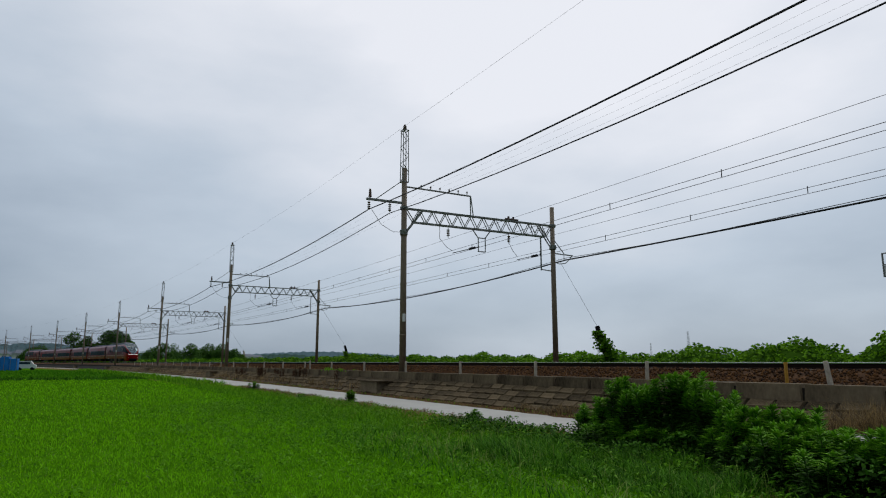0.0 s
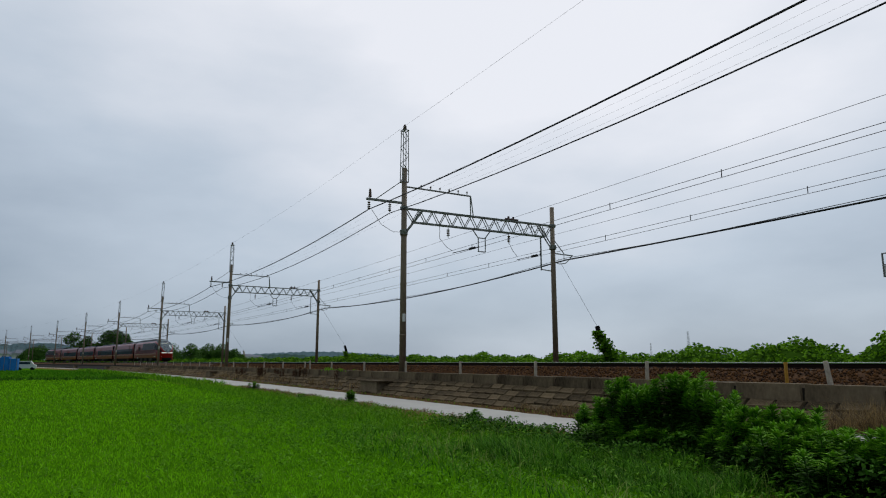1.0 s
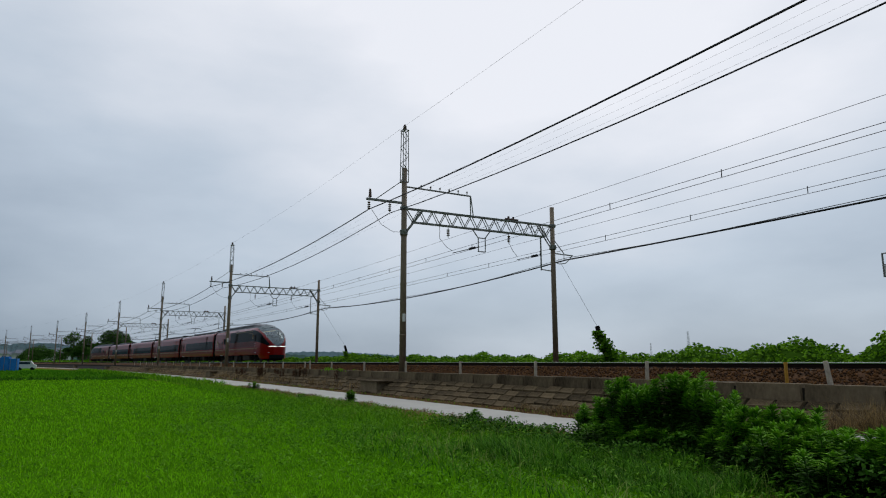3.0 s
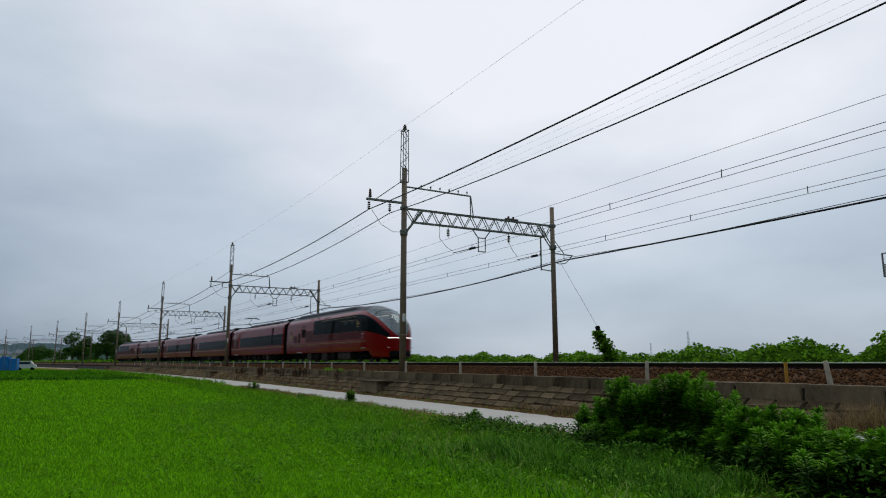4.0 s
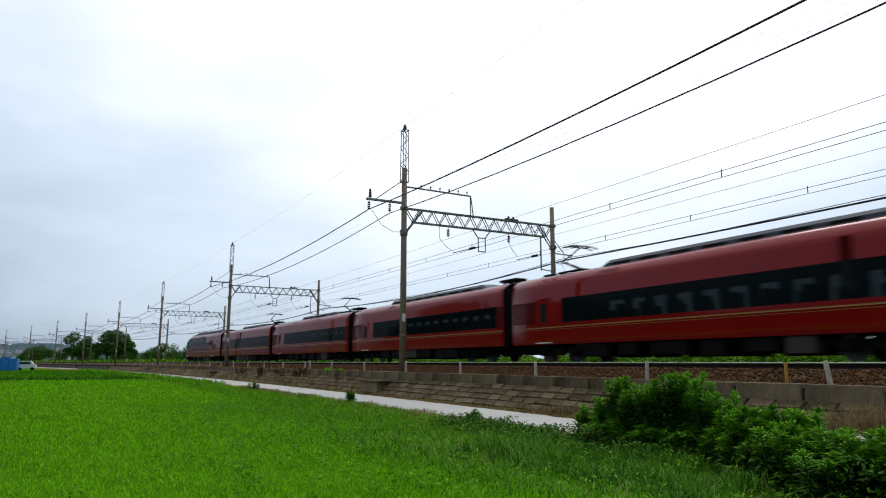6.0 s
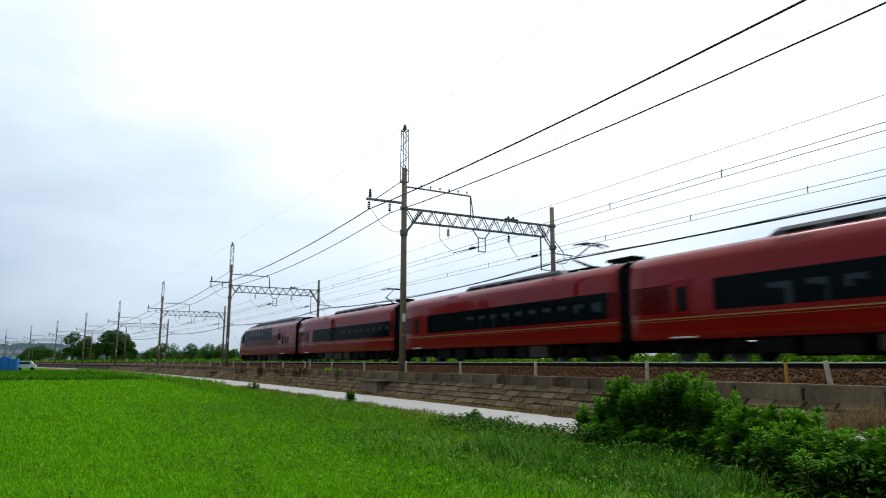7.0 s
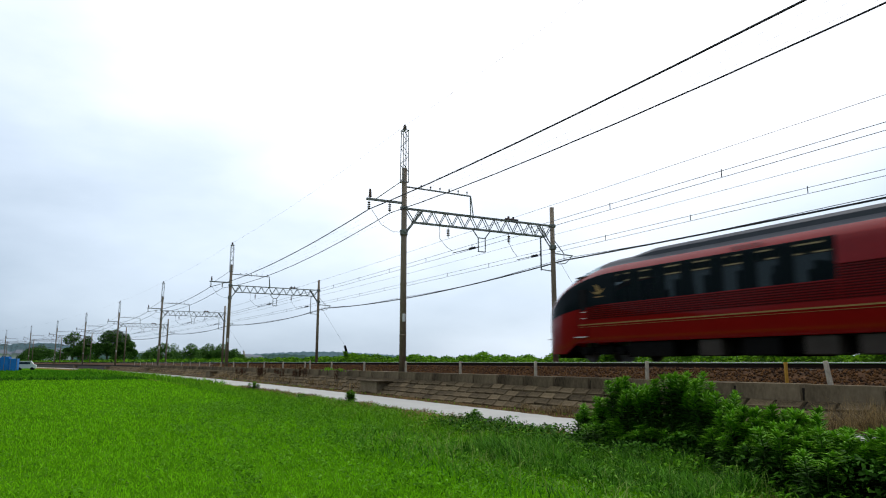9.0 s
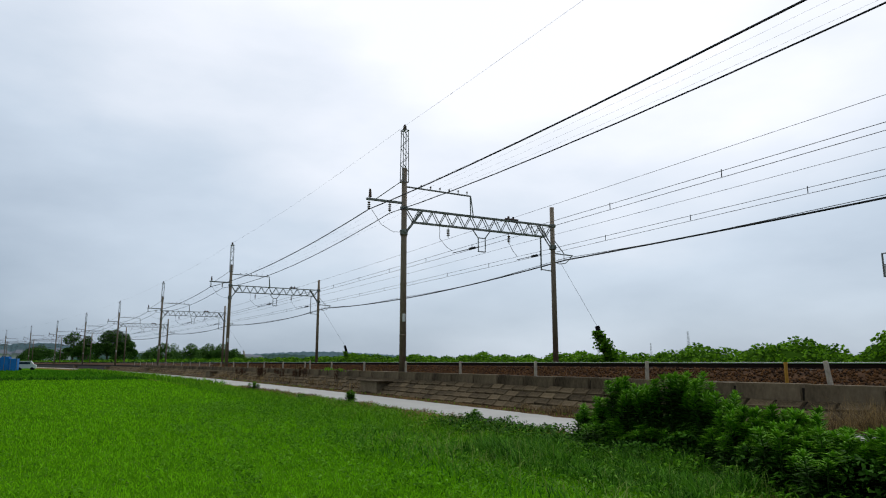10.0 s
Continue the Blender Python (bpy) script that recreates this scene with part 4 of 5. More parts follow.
def grass_field(n):
    m = n // 3
    r = np.exp(rng.uniform(math.log(1.2), math.log(150), n))
    az = np.radians(np.concatenate([rng.uniform(0, 360, m), rng.normal(25, 38, n - m)]))
    x, y = -r * np.cos(az), r * np.sin(az)
    d = across(x, y)
    keep = (d < 7.9 + 0.5 * np.sin(x * 0.9) + 0.3 * np.sin(x * 2.3)) & (y > -60)
    x, y, r = x[keep], y[keep], r[keep]
    patch = 0.5 + 0.5 * np.sin(x * 0.35 + 2 * np.sin(y * 0.31)) * np.sin(y * 0.5 + 1.3 * np.sin(x * 0.23))
    h = rng.uniform(0.04, 0.11, len(x)) * (0.8 + 0.5 * patch) * (1 + r / 160)
    w = 0.008 * (1 + r / 8)
    p = np.stack([x, y, np.interp(d[keep], [6.6, 7.4, 8.2, 8.75], [-0.01, 0.05, 0.14, 0.18])], 1)
    near = x > -70 + 0.3 * y + 0.8 * np.sin(y * 0.8)
    return blades(p[near], h[near], w[near], 1.3), blades(p[~near], h[~near] * 1.5, w[~near], 1.0)


FIELD, CROP = grass_field(520000)
stuff("field_grass", *FIELD, M_BLADE, "dense bright green young grass covering the field", "grass")
stuff("field_crop", *CROP, M_CROP, "darker green crop in the farther field", "grass")


def verge_grass(n, s0, s1, d0, d1, h0, h1, mat, label, name="verge_grass", z=0.08, w=0.012, lean=0.9):
    s = rng.uniform(s0, s1, n)
    d = d0 + (d1 - d0) * rng.random(n)
    clump = 0.35 + 0.65 * np.clip(np.sin(s * 2.1 + 3 * np.sin(d * 2)) * np.sin(d * 3.3 + s) + 0.5, 0, 1)
    p = line_points(s, d, z)
    stuff(name, *blades(p, rng.uniform(h0, h1, n) * clump, w * (1 + np.abs(s) / 25), lean), mat, label, "grass")


verge_grass(8500, -10.6, -5.4, 5.9, 8.1, 0.12, 0.36, M_FRONTGRASS, "long arching grass in front of the weeds", w=0.015, lean=1.3)
verge_grass(2200, -14.0, -6.0, 4.4, 7.9, 0.08, 0.26, M_FRONTGRASS, "scattered long grass before the weeds", w=0.014, lean=1.3)
verge_grass(15000, -45, -8, 6.4, 8.45, 0.08, 0.28, M_WEEDGRASS, "long arching grass on the verge of the lane")
verge_grass(9000, -140, -45, 6.8, 8.9, 0.2, 0.5, M_WEEDGRASS, "long arching grass on the verge farther along the lane", w=0.02)
M_SEED = material("pale_grass_seed_head", (0.26, 0.36, 0.08), 0.8, 0, 0.2, 2, 9, per="island", spec=0.05, sheer=0.3)
verge_grass(700, -13, -5.0, 4.8, 7.8, 0.25, 0.5, M_SEED, "pale arching seed heads of wild grass", "seed_grass", 0.05, 0.007, 1.9)
verge_grass(5000, -40, -8, 8.2, 8.95, 0.05, 0.2, M_DRY, "thin dry grass along the edge of the lane", "dry_grass", 0.15)
verge_grass(3200, -7.5, -5.2, 11.05, 11.75, 0.4, 0.9, M_DRY, "tan dry grass heap at the foot of the wall", "dry_grass", 0.25, 0.01)
verge_grass(900, -17.5, -14.2, 11.4, 11.9, 0.15, 0.35, M_DRY, "brown withered grass at the foot of the wall", "dry_grass", 0.2)
verge_grass(700, -62, -28, 11.55, 11.9, 0.2, 0.6, M_DRY, "brown withered weeds growing out of the wall", "wall_weeds", 0.3)
verge_grass(5200, -60, -9, 11.15, 11.62, 0.03, 0.13, M_DRY, "low withered grass along the foot of the wall", "dry_grass", 0.19, 0.012, 1.4)
verge_grass(900, -60, -9, 11.2, 11.6, 0.05, 0.16, M_WEEDGRASS, "sparse green grass along the foot of the wall", "foot_grass", 0.19, 0.012, 1.2)
verge_grass(1200, -110, -32, 11.6, 12.5, 0.08, 0.3, M_DRY, "withered tufts between the wall blocks", "wall_weeds", 0.45, 0.014, 1.0)
verge_grass(500, -37.5, -33.5, 12.4, 13.0, 0.08, 0.25, M_WEEDGRASS, "green grass on the coping", "coping_grass", 1.1)
verge_grass(500, -90, -30, 12.5, 12.9, 0.1, 0.35, M_DRY, "withered grass along the coping", "dry_grass", 1.12)
verge_grass(2500, -73, -69.5, -25, 7.0, 0.2, 0.4, M_BROAD, "darker grass strip across the field", "field_bank_grass", 0.0, 0.02)


def broad_patch(n, s0, s1, d0, d1, h, size, mat, label):
    s = rng.uniform(s0, s1, n)
    d = rng.uniform(d0, d1, n)
    top = h * (0.45 + 0.55 * np.sin(s * 1.7 + 2 * np.sin(d * 1.3)) ** 2)
    p = line_points(s, d, 0.0)
    p[:, 2] = 0.06 + top * np.sqrt(rng.random(n))
    stuff("low_weeds", *leaf_quads(p, size, 0.7, 0.6), mat, label, "weeds")


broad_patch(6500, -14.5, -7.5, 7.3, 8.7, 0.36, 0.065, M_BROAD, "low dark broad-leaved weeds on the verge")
broad_patch(1200, -34, -14, 7.2, 8.5, 0.24, 0.065, M_MIDLEAF, "low broad-leaved weeds on the verge")
# dark leaves that stand for the deep shade under the tall weeds
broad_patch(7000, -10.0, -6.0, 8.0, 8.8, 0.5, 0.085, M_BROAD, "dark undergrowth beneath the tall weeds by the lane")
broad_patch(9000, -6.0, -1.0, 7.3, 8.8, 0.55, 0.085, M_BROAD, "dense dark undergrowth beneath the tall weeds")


def field_tufts(n):
    """Small darker tufts scattered over the near field."""
    cx, cy = rng.uniform(-40, -4, n), rng.uniform(-12, 6.5, n)
    k = 14
    x = (cx[:, None] + rng.normal(0, 0.09, (n, k))).ravel()
    y = (cy[:, None] + rng.normal(0, 0.09, (n, k))).ravel()
    p = np.stack([x, y, rng.uniform(0.02, 0.13, n * k)], 1)
    stuff("field_weeds", *leaf_quads(p, 0.06, 0.8, 0.5), M_MIDLEAF, "small dark weed tufts scattered in the field grass", "weeds")


field_tufts(420)
M_DOCK = material("dead_brown_dock", (0.085, 0.042, 0.022), 0.9, 0, 0.35, 4, 20, dark=(0.03, 0.016, 0.010), per="island", spec=0.03)


def dead_dock(s, d, z, h, n):
    """Dead seeding dock: upright stems set with rough brown clusters."""
    ob = thing("dead_dock_plant", "dead brown seeding weed growing from the wall", "weed", "dead weeds on the wall", line_pose(s, d, z))
    for _ in range(n):
        x, y, hh = rng.normal(0, 0.22), rng.normal(0, 0.07), h * rng.uniform(0.6, 1.0)
        tip = (x + rng.normal(0, 0.08), y, hh)
        part("stem", rod(bmesh.new(), (x, y, -0.05), tip, 0.012, 4, 0.006), M_DOCK, ob)
        k = 60
        f = rng.uniform(0.35, 1.0, k)
        q = np.stack([x + (tip[0] - x) * f + rng.normal(0, 0.03, k), np.full(k, y) + rng.normal(0, 0.03, k), f * hh], 1)
        v, fc = leaf_quads(q, 0.06, 0.2, 0.7)
        part("seed_cluster", mesh_from(v, fc, M_DOCK), M_DOCK, ob)


for s, d, z, h, n in ((-55.8, 12.0, 0.5, 0.75, 5), (-54.6, 12.1, 0.6, 0.6, 4), (-48.9, 11.8, 0.4, 1.0, 8), (-48.2, 11.9, 0.5, 0.9, 5), (-43.8, 12.0, 0.5, 0.8, 3),
                      (-41.6, 12.1, 0.6, 0.75, 4), (-40.6, 12.1, 0.6, 0.8, 4), (-39.3, 12.0, 0.6, 0.7, 3), (-33.5, 11.9, 0.5, 0.9, 3), (-46.0, 12.2, 0.7, 0.5, 3)):
    dead_dock(s, d, z, h, n)



def seed_specks(n):
    """Short pale leaf tips standing out of the field grass."""
    x, y = -5 - 38 * rng.random(n) ** 1.3, -8 + 15.5 * rng.random(n)
    p = np.stack([x, y, rng.uniform(0.07, 0.15, n)], 1)
    stuff("field_leaf_tips", *leaf_quads(p, 0.030, 0.9, 0.3), M_SEED, "pale leaf tips over the field grass", "grass")


seed_specks(9000)


def rough_weeds(n, mat, name, label):
    """Leafy tufts of mixed size towards the lane."""
    cx = -26 + 23 * rng.random(n)
    cy = 1.0 + 7.2 * np.sqrt(rng.random(n))
    k = 22
    x = (cx[:, None] + rng.normal(0, 0.10, (n, k))).ravel()
    y = (cy[:, None] + rng.normal(0, 0.10, (n, k))).ravel()
    p = np.stack([x, y, np.interp(y, [6.6, 8.2], [0.02, 0.16]) + rng.uniform(0.0, 0.20, n * k)], 1)
    stuff(name, *leaf_quads(p, 0.075, 0.6, 0.3), mat, label, "weeds")


rough_weeds(420, M_MIDLEAF, "ground_weeds", "green leafy weeds among the grass near the lane")
rough_weeds(700, M_LIGHTLEAF, "light_ground_weeds", "bright leafy weeds among the grass near the lane")


def weed_mesh(h, seed):
    """A tall leafy weed: one stem, lance-shaped leaves in spirals, a rosette at the tip."""
    rg = np.random.default_rng(seed)
    lean = rg.uniform(-0.12, 0.12, 2)
    bm = bmesh.new()
    stem = [(lean[0] * f * f * h, lean[1] * f * f * h, f * h) for f in (0, 0.35, 0.7, 1.0)]
    chain(bm, stem, 0.009, 5)
    leaves = []
    n = int(150 * h)
    for i in range(n):
        f = 0.12 + 0.88 * (i / n) ** 0.75
        leaves.append((np.array([lean[0] * f * f * h, lean[1] * f * f * h, f * h]), i * 2.4 + rg.normal(0, 0.25), rg.uniform(0.14, 0.21) * (1.15 - 0.35 * f), -0.15 + 0.8 * f + rg.normal(0, 0.2)))
    for i in range(16):
        leaves.append((np.array([lean[0] * h, lean[1] * h, h]), i * 0.55, 0.12 * rg.uniform(0.8, 1.2), 0.75 + 0.35 * (i % 2) + rg.normal(0, 0.15)))
    out_meshes = []
    # young: top 0.22 m, coloured as lit; the leaves below are coloured as shaded
    for young in (False, True):
        out_meshes.append(leaf_blades([q for q in leaves if (q[0][2] > h - 0.22) == young], M_LIGHTLEAF if young else M_LEAF))
    return [finish(bm, M_STEM)] + out_meshes


def leaf_blades(leaves, mat):
    v, fc = [], []
    for p, a, ln, el in leaves:
        out = np.array([math.cos(a) * math.cos(el), math.sin(a) * math.cos(el), math.sin(el)])
        side = np.array([-math.sin(a), math.cos(a), 0.0]) * ln * 0.135
        k = len(v)
        dip = np.array([0, 0, -0.18 * ln])
        v += [p, p + out * ln * 0.45 - side, p + out * ln * 0.45 + side, p + out * ln + dip]
        fc += [(k, k + 1, k + 3, k + 2)]
    return mesh_from(np.array(v), np.array(fc), mat)


WEED_SHAPES = [weed_mesh(h, 40 + i) for i, h in enumerate((0.8, 0.95, 1.1, 1.25, 1.4))]
rw = random.Random(11)


def weed(x, y, size, turn):
    i = min(range(5), key=lambda k: abs((0.8, 0.95, 1.1, 1.25, 1.4)[k] - size))
    ob = thing("tall_weed", "tall green leafy weed with narrow whorled leaves", "weed", "tall weeds by the lane",
               Matrix.Translation((x, y, 0.02)) @ Matrix.Rotation(turn, 4, "Z") @ Matrix.Diagonal((1, 1, size / (0.8, 0.95, 1.1, 1.25, 1.4)[i], 1)))
    part("stem", WEED_SHAPES[i][0], M_STEM, ob)
    tagged(part("foliage", WEED_SHAPES[i][1], M_LEAF, ob, "lower leaves, coloured dark for the shade inside the clump"), kind="stuff")
    tagged(part("shoot_tip", WEED_SHAPES[i][2], M_LIGHTLEAF, ob, "tip leaves, coloured lighter as the lit top of the weed"), kind="stuff")


def weed_clump(x, y, n, spread, low, high):
    for _ in range(n):
        weed(x + rw.gauss(0, spread), y + rw.gauss(0, spread), rw.uniform(low, high), rw.uniform(0, 6.28))


# clumps: plan place, number, spread and height
CLUMPS = ((-9.87, 8.40, 12, 0.13, 0.78), (-9.54, 8.40, 14, 0.14, 0.91), (-9.06, 8.20, 14, 0.18, 0.68), (-9.07, 8.50, 9, 0.12, 1.30), (-8.72, 8.40, 10, 0.13, 1.19),
         (-8.43, 8.40, 10, 0.13, 1.15), (-8.17, 8.50, 10, 0.12, 1.29), (-7.80, 8.50, 11, 0.13, 1.40), (-7.40, 8.40, 10, 0.13, 1.36), (-7.09, 8.30, 7, 0.11, 1.14),
         (-6.77, 8.30, 6, 0.10, 1.12), (-6.46, 8.20, 9, 0.14, 0.96), (-6.14, 8.00, 12, 0.16, 0.89), (-6.02, 8.10, 9, 0.15, 0.91), (-5.90, 8.20, 8, 0.12, 0.99),
         (-5.59, 8.10, 8, 0.12, 0.98), (-5.37, 8.10, 8, 0.13, 0.97), (-5.25, 7.80, 12, 0.18, 0.81), (-5.48, 7.70, 13, 0.18, 0.76), (-5.85, 7.70, 13, 0.18, 0.66),
         (-5.08, 8.00, 9, 0.15, 0.76), (-4.89, 8.00, 8, 0.12, 0.83), (-4.65, 7.90, 10, 0.15, 0.77), (-4.47, 7.90, 10, 0.15, 0.81), (-4.24, 7.90, 12, 0.20, 0.84),
         (-4.70, 7.50, 4, 0.20, 0.65), (-4.27, 7.40, 4, 0.20, 0.68), (-6.55, 8.00, 8, 0.14, 0.32), (-5.80, 7.60, 4, 0.17, 0.34), (-4.92, 7.20, 4, 0.15, 0.50),
         (-8.59, 8.20, 10, 0.20, 0.44), (-8.08, 8.20, 10, 0.20, 0.57), (-7.50, 8.20, 12, 0.20, 0.61), (-6.84, 8.10, 12, 0.20, 0.65), (-6.43, 8.00, 12, 0.18, 0.63),)
for x, y, n, spread, high in CLUMPS:
    weed_clump(x, y, n, spread, high * 0.72, high * 0.98)


# single plants at the edge of the lane
for s, d, n, h in ((-22.9, 8.5, 6, 0.55), (-36.0, 8.3, 5, 0.5), (-14.6, 8.7, 5, 0.38), (-27.0, 8.0, 4, 0.3)):
    q = line_point(s, d)
    weed_clump(q.x, q.y, n, 0.12, h * 0.8, h * 1.1)


def vine_height(s):
    """Height of the overgrown bank behind the tracks."""
    h = 1.93 + 0.12 * np.sin(s * 0.55) + 0.10 * np.sin(s * 1.3 + 1)
    h = h + 0.32 * np.exp(-((s + 23.3) / 1.6) ** 2) + 0.42 * np.exp(-((s + 17.7) / 1.7) ** 2) + 1.3 * np.exp(-((s + 12.9) / 1.6) ** 2)
    h = h - 0.40 * np.exp(-((s + 15.8) / 0.8) ** 2) - 0.18 * np.exp(-((s + 21.0) / 1.0) ** 2) + 0.3 * np.exp(-((s + 66) / 6) ** 2)
    return h


def vine_bank():
    bm = bmesh.new()
    rows = []
    ss = np.arange(-330, 60, 1.0)
    for s in ss:
        h = float(vine_height(np.array(s))) - 0.12
        prof = ((23.6, 0.25), (24.4, h * 0.62), (25.6, h * 0.9), (27.0, h), (29.0, h * 0.9), (31.5, 0.0))
        rows.append([bm.verts.new(line_point(s, d + 0.3 * noise.noise((s * 0.7, d, 0)), max(0, z + 0.15 * noise.noise((s * 0.9, d * 0.8, 4))))) for d, z in prof])
    for a, b in zip(rows, rows[1:]):
        for j in range(5):
            bm.faces.new((a[j], a[j + 1], b[j + 1], b[j]))
    bank = tagged(new("vine_bank", finish(bm, M_VINEBED, True)), "bank under the climbing vines, coloured dark as shade between the leaves", "vines", kind="stuff")
    for n, s0, s1, size in ((30000, -70, 0, 0.17), (16000, -160, -70, 0.34), (6000, -330, -160, 0.7)):
        s = rng.uniform(s0, s1, n)
        h = vine_height(s)
        f = rng.random(n)
        d = 23.6 + 4.6 * f
        prof = np.interp(d, [23.6, 24.4, 25.6, 27.0, 28.2], [0.15, 0.62, 0.9, 1.0, 0.95])
        bump = 0.10 * np.sin(s * 2.3 + d * 3) + 0.08 * np.sin(s * 5.1 - d * 2)
        p = line_points(s, d, 0.0)
        p[:, 2] = h * prof + bump + rng.uniform(-0.12, 0.12, n)
        stuff("vine_leaves", *leaf_quads(p, size, 0.5, 0.8), M_VINE, "mass of bright green broad vine leaves on the bank", "vines")


vine_bank()


def tree(x, y, h, w, seed, label, mat=M_TREE, leaf=0.5, n=5200):
    rg = np.random.default_rng(seed)
    ob = thing("tree", label, "tree", "far trees", Matrix.Translation((x, y, 0)))
    bm = rod(bmesh.new(), (0, 0, -0.1), (0.1, 0, h * 0.45), h * 0.028, 8, h * 0.018)
    rod(bm, (0.1, 0, h * 0.45), (0.0, 0.1, h * 0.8), h * 0.018, 7, h * 0.006)
    blobs = []
    k = 13
    for i in range(k):
        a = i * 2.4 + rg.uniform(0, 1)
        rr = w * 0.5 * math.sqrt((i + 0.5) / k) * 0.95
        z = h * (rg.uniform(0.08, 0.46) + 0.42 * (1 - (rr / (w * 0.5)) ** 2) * rg.uniform(0.55, 1.1))
        c = np.array([rr * math.cos(a), rr * math.sin(a), z])
        blobs.append((c, w * rg.uniform(0.11, 0.24)))
        rod(bm, (0.05, 0, h * rg.uniform(0.25, 0.5)), tuple(c), h * 0.010, 5, h * 0.004)
    blobs.append((np.array([0.0, 0.0, h * 0.82]), w * 0.2))
    blobs.append((np.array([w * 0.12, -w * 0.15, h * 0.72]), w * 0.2))
    part("trunk", bm, M_BARK, ob, "grey brown trunk and limbs")
    pts = []
    for c, r in blobs:
        m = n // k
        v = rg.normal(size=(m, 3))
        v /= np.linalg.norm(v, axis=1)[:, None]
        pts.append(c + v * (r * rg.uniform(0.55, 1.08, (m, 1))) * np.array([1, 1, 0.85]))
    p = np.concatenate(pts)
    v, f = leaf_quads(p, leaf, 0.35, 0.75)
    part("crown", mesh_from(v, f, mat), mat, ob, "dense dark green crown of small leaves")


def at_bearing(px_tan, reach):
    """Plan point on a bearing given as y over -x."""
    c = 1 / math.hypot(1, px_tan)
    return -reach * c, reach * c * px_tan


for i, (q, reach, h, w) in enumerate(((-0.010, 292, 13.8, 10.5), (0.006, 285, 12.2, 7.5), (0.030, 252, 13.0, 9.0), (0.050, 246, 11.6, 8.0), (0.040, 255, 13.4, 9.0),
                                      (0.085, 215, 5.5, 7), (0.097, 200, 7.0, 6.5), (0.112, 205, 6.8, 7), (0.135, 190, 6.6, 6.5), (0.150, 185, 5.2, 5),
                                      (0.160, 175, 6.2, 6.5), (0.177, 172, 6.0, 6.5), (0.195, 165, 4.7, 5.0), (-0.046, 380, 9.5, 13), (-0.056, 400, 8.5, 12))):
    x, y = at_bearing(q, reach)
    tree(x, y, h, w, 70 + i, "broad dark green tree beyond the railway" if h > 8 else "small bushy green tree beyond the railway", leaf=0.55 if h > 8 else 0.36, n=5200 if h > 8 else 2600)


def ridge(name, radius, base, mat, label, a0, a1, seed, rough):
    bm = bmesh.new()
    n = 900
    low, high, back = [], [], []
    for i in range(n + 1):
        a = radians(a0 + (a1 - a0) * i / n)
        z = base(math.degrees(a)) + rough * (1 if a < radians(27) else 0.3) * (noise.noise((i * 0.45, seed, 0)) + 0.7 * noise.noise((i * 1.3, seed, 5)) + 0.6 * noise.noise((i * 3.7, seed, 8)))
        c, s = -math.cos(a), math.sin(a)
        low.append(bm.verts.new((c * radius, s * radius, -2)))
        high.append(bm.verts.new((c * radius * 1.03, s * radius * 1.03, max(1, z))))
        back.append(bm.verts.new((c * radius * 1.3, s * radius * 1.3, -2)))
    for i in range(n):
        bm.faces.new((low[i], low[i + 1], high[i + 1], high[i]))
        bm.faces.new((high[i], high[i + 1], back[i + 1], back[i]))
    ob = structure(name, bm, mat, label)
    return ob


ridge("backdrop_hills", 1500, lambda a: 20 + 5 * math.sin(a * 0.33 + 2.0) + (14 if a < 2 else 0) * min(1, (2 - a) / 4) - (18 + 5 * math.sin(a * 0.33 + 2.0)) * min(1, max(0, (a - 25) / 4)), M_HILL, "low wooded hills on the horizon, tinted blue-green for haze", -40, 100, 2, 2.4)
ridge("backdrop_woods", 620, lambda a: 6.0 + 3.0 * math.sin(a * 0.5 + 0.4) - 4.5 * min(1, max(0, (a - 25) / 4)), M_HILLNEAR, "distant dark line of woods", -40, 100, 9, 1.5)

# belt outside the view; its rise near -22 degrees is added to darken reflections
ridge("backdrop_treeline", 150, lambda a: 11.0 + 2.0 * math.sin(a * 0.17) + 1.5 * math.sin(a * 0.61) + 13 * math.exp(-((a + 22) / 14) ** 2), M_BELT, "belt of dark green trees outside the view, raised to darken reflections", -165, -14, 4, 3.0)

# ---- things along the line ----
POSTS = [-7.95 + 4.78 * -i for i in range(24)]


def marker_post(s, tilt):
    ob = thing("fence_post", "short pale concrete post on the wall coping", "post", "posts along the railway", line_pose(s, 12.72, 1.05) @ pose(0, 0, 0, 0, tilt, 0))
    bm = box(bmesh.new(), -0.042, 0.042, -0.042, 0.042, 0, 0.58, 0.01)
    for v in bm.verts:
        if v.co.z > 0.5:
            v.co.x *= 0.85
            v.co.y *= 0.85
    part("shaft", bm, M_POST, ob)


for i, s in enumerate(POSTS):
    marker_post(s, -8 if i == 0 else rw.uniform(-1.5, 1.5))
ob = thing("yellow_marker_post", "thin faded yellow marker post by the rails", "post", "", line_pose(-9.0, 12.9, 1.0))
part("shaft", rod(bmesh.new(), (0, 0, 0), (0, 0, 0.56), 0.035, 8), M_YELLOW, ob)
part("cap", rod(bmesh.new(), (0, 0, 0.56), (0, 0, 0.6), 0.042, 8), M_YELLOW, ob)
ob = thing("yellow_marker_post", "short pale yellow marker post by the rails", "post", "", line_pose(-41.0, 12.9, 1.0))
part("shaft", box(bmesh.new(), -0.05, 0.05, -0.04, 0.04, 0, 0.7, 0.01), M_POST, ob)

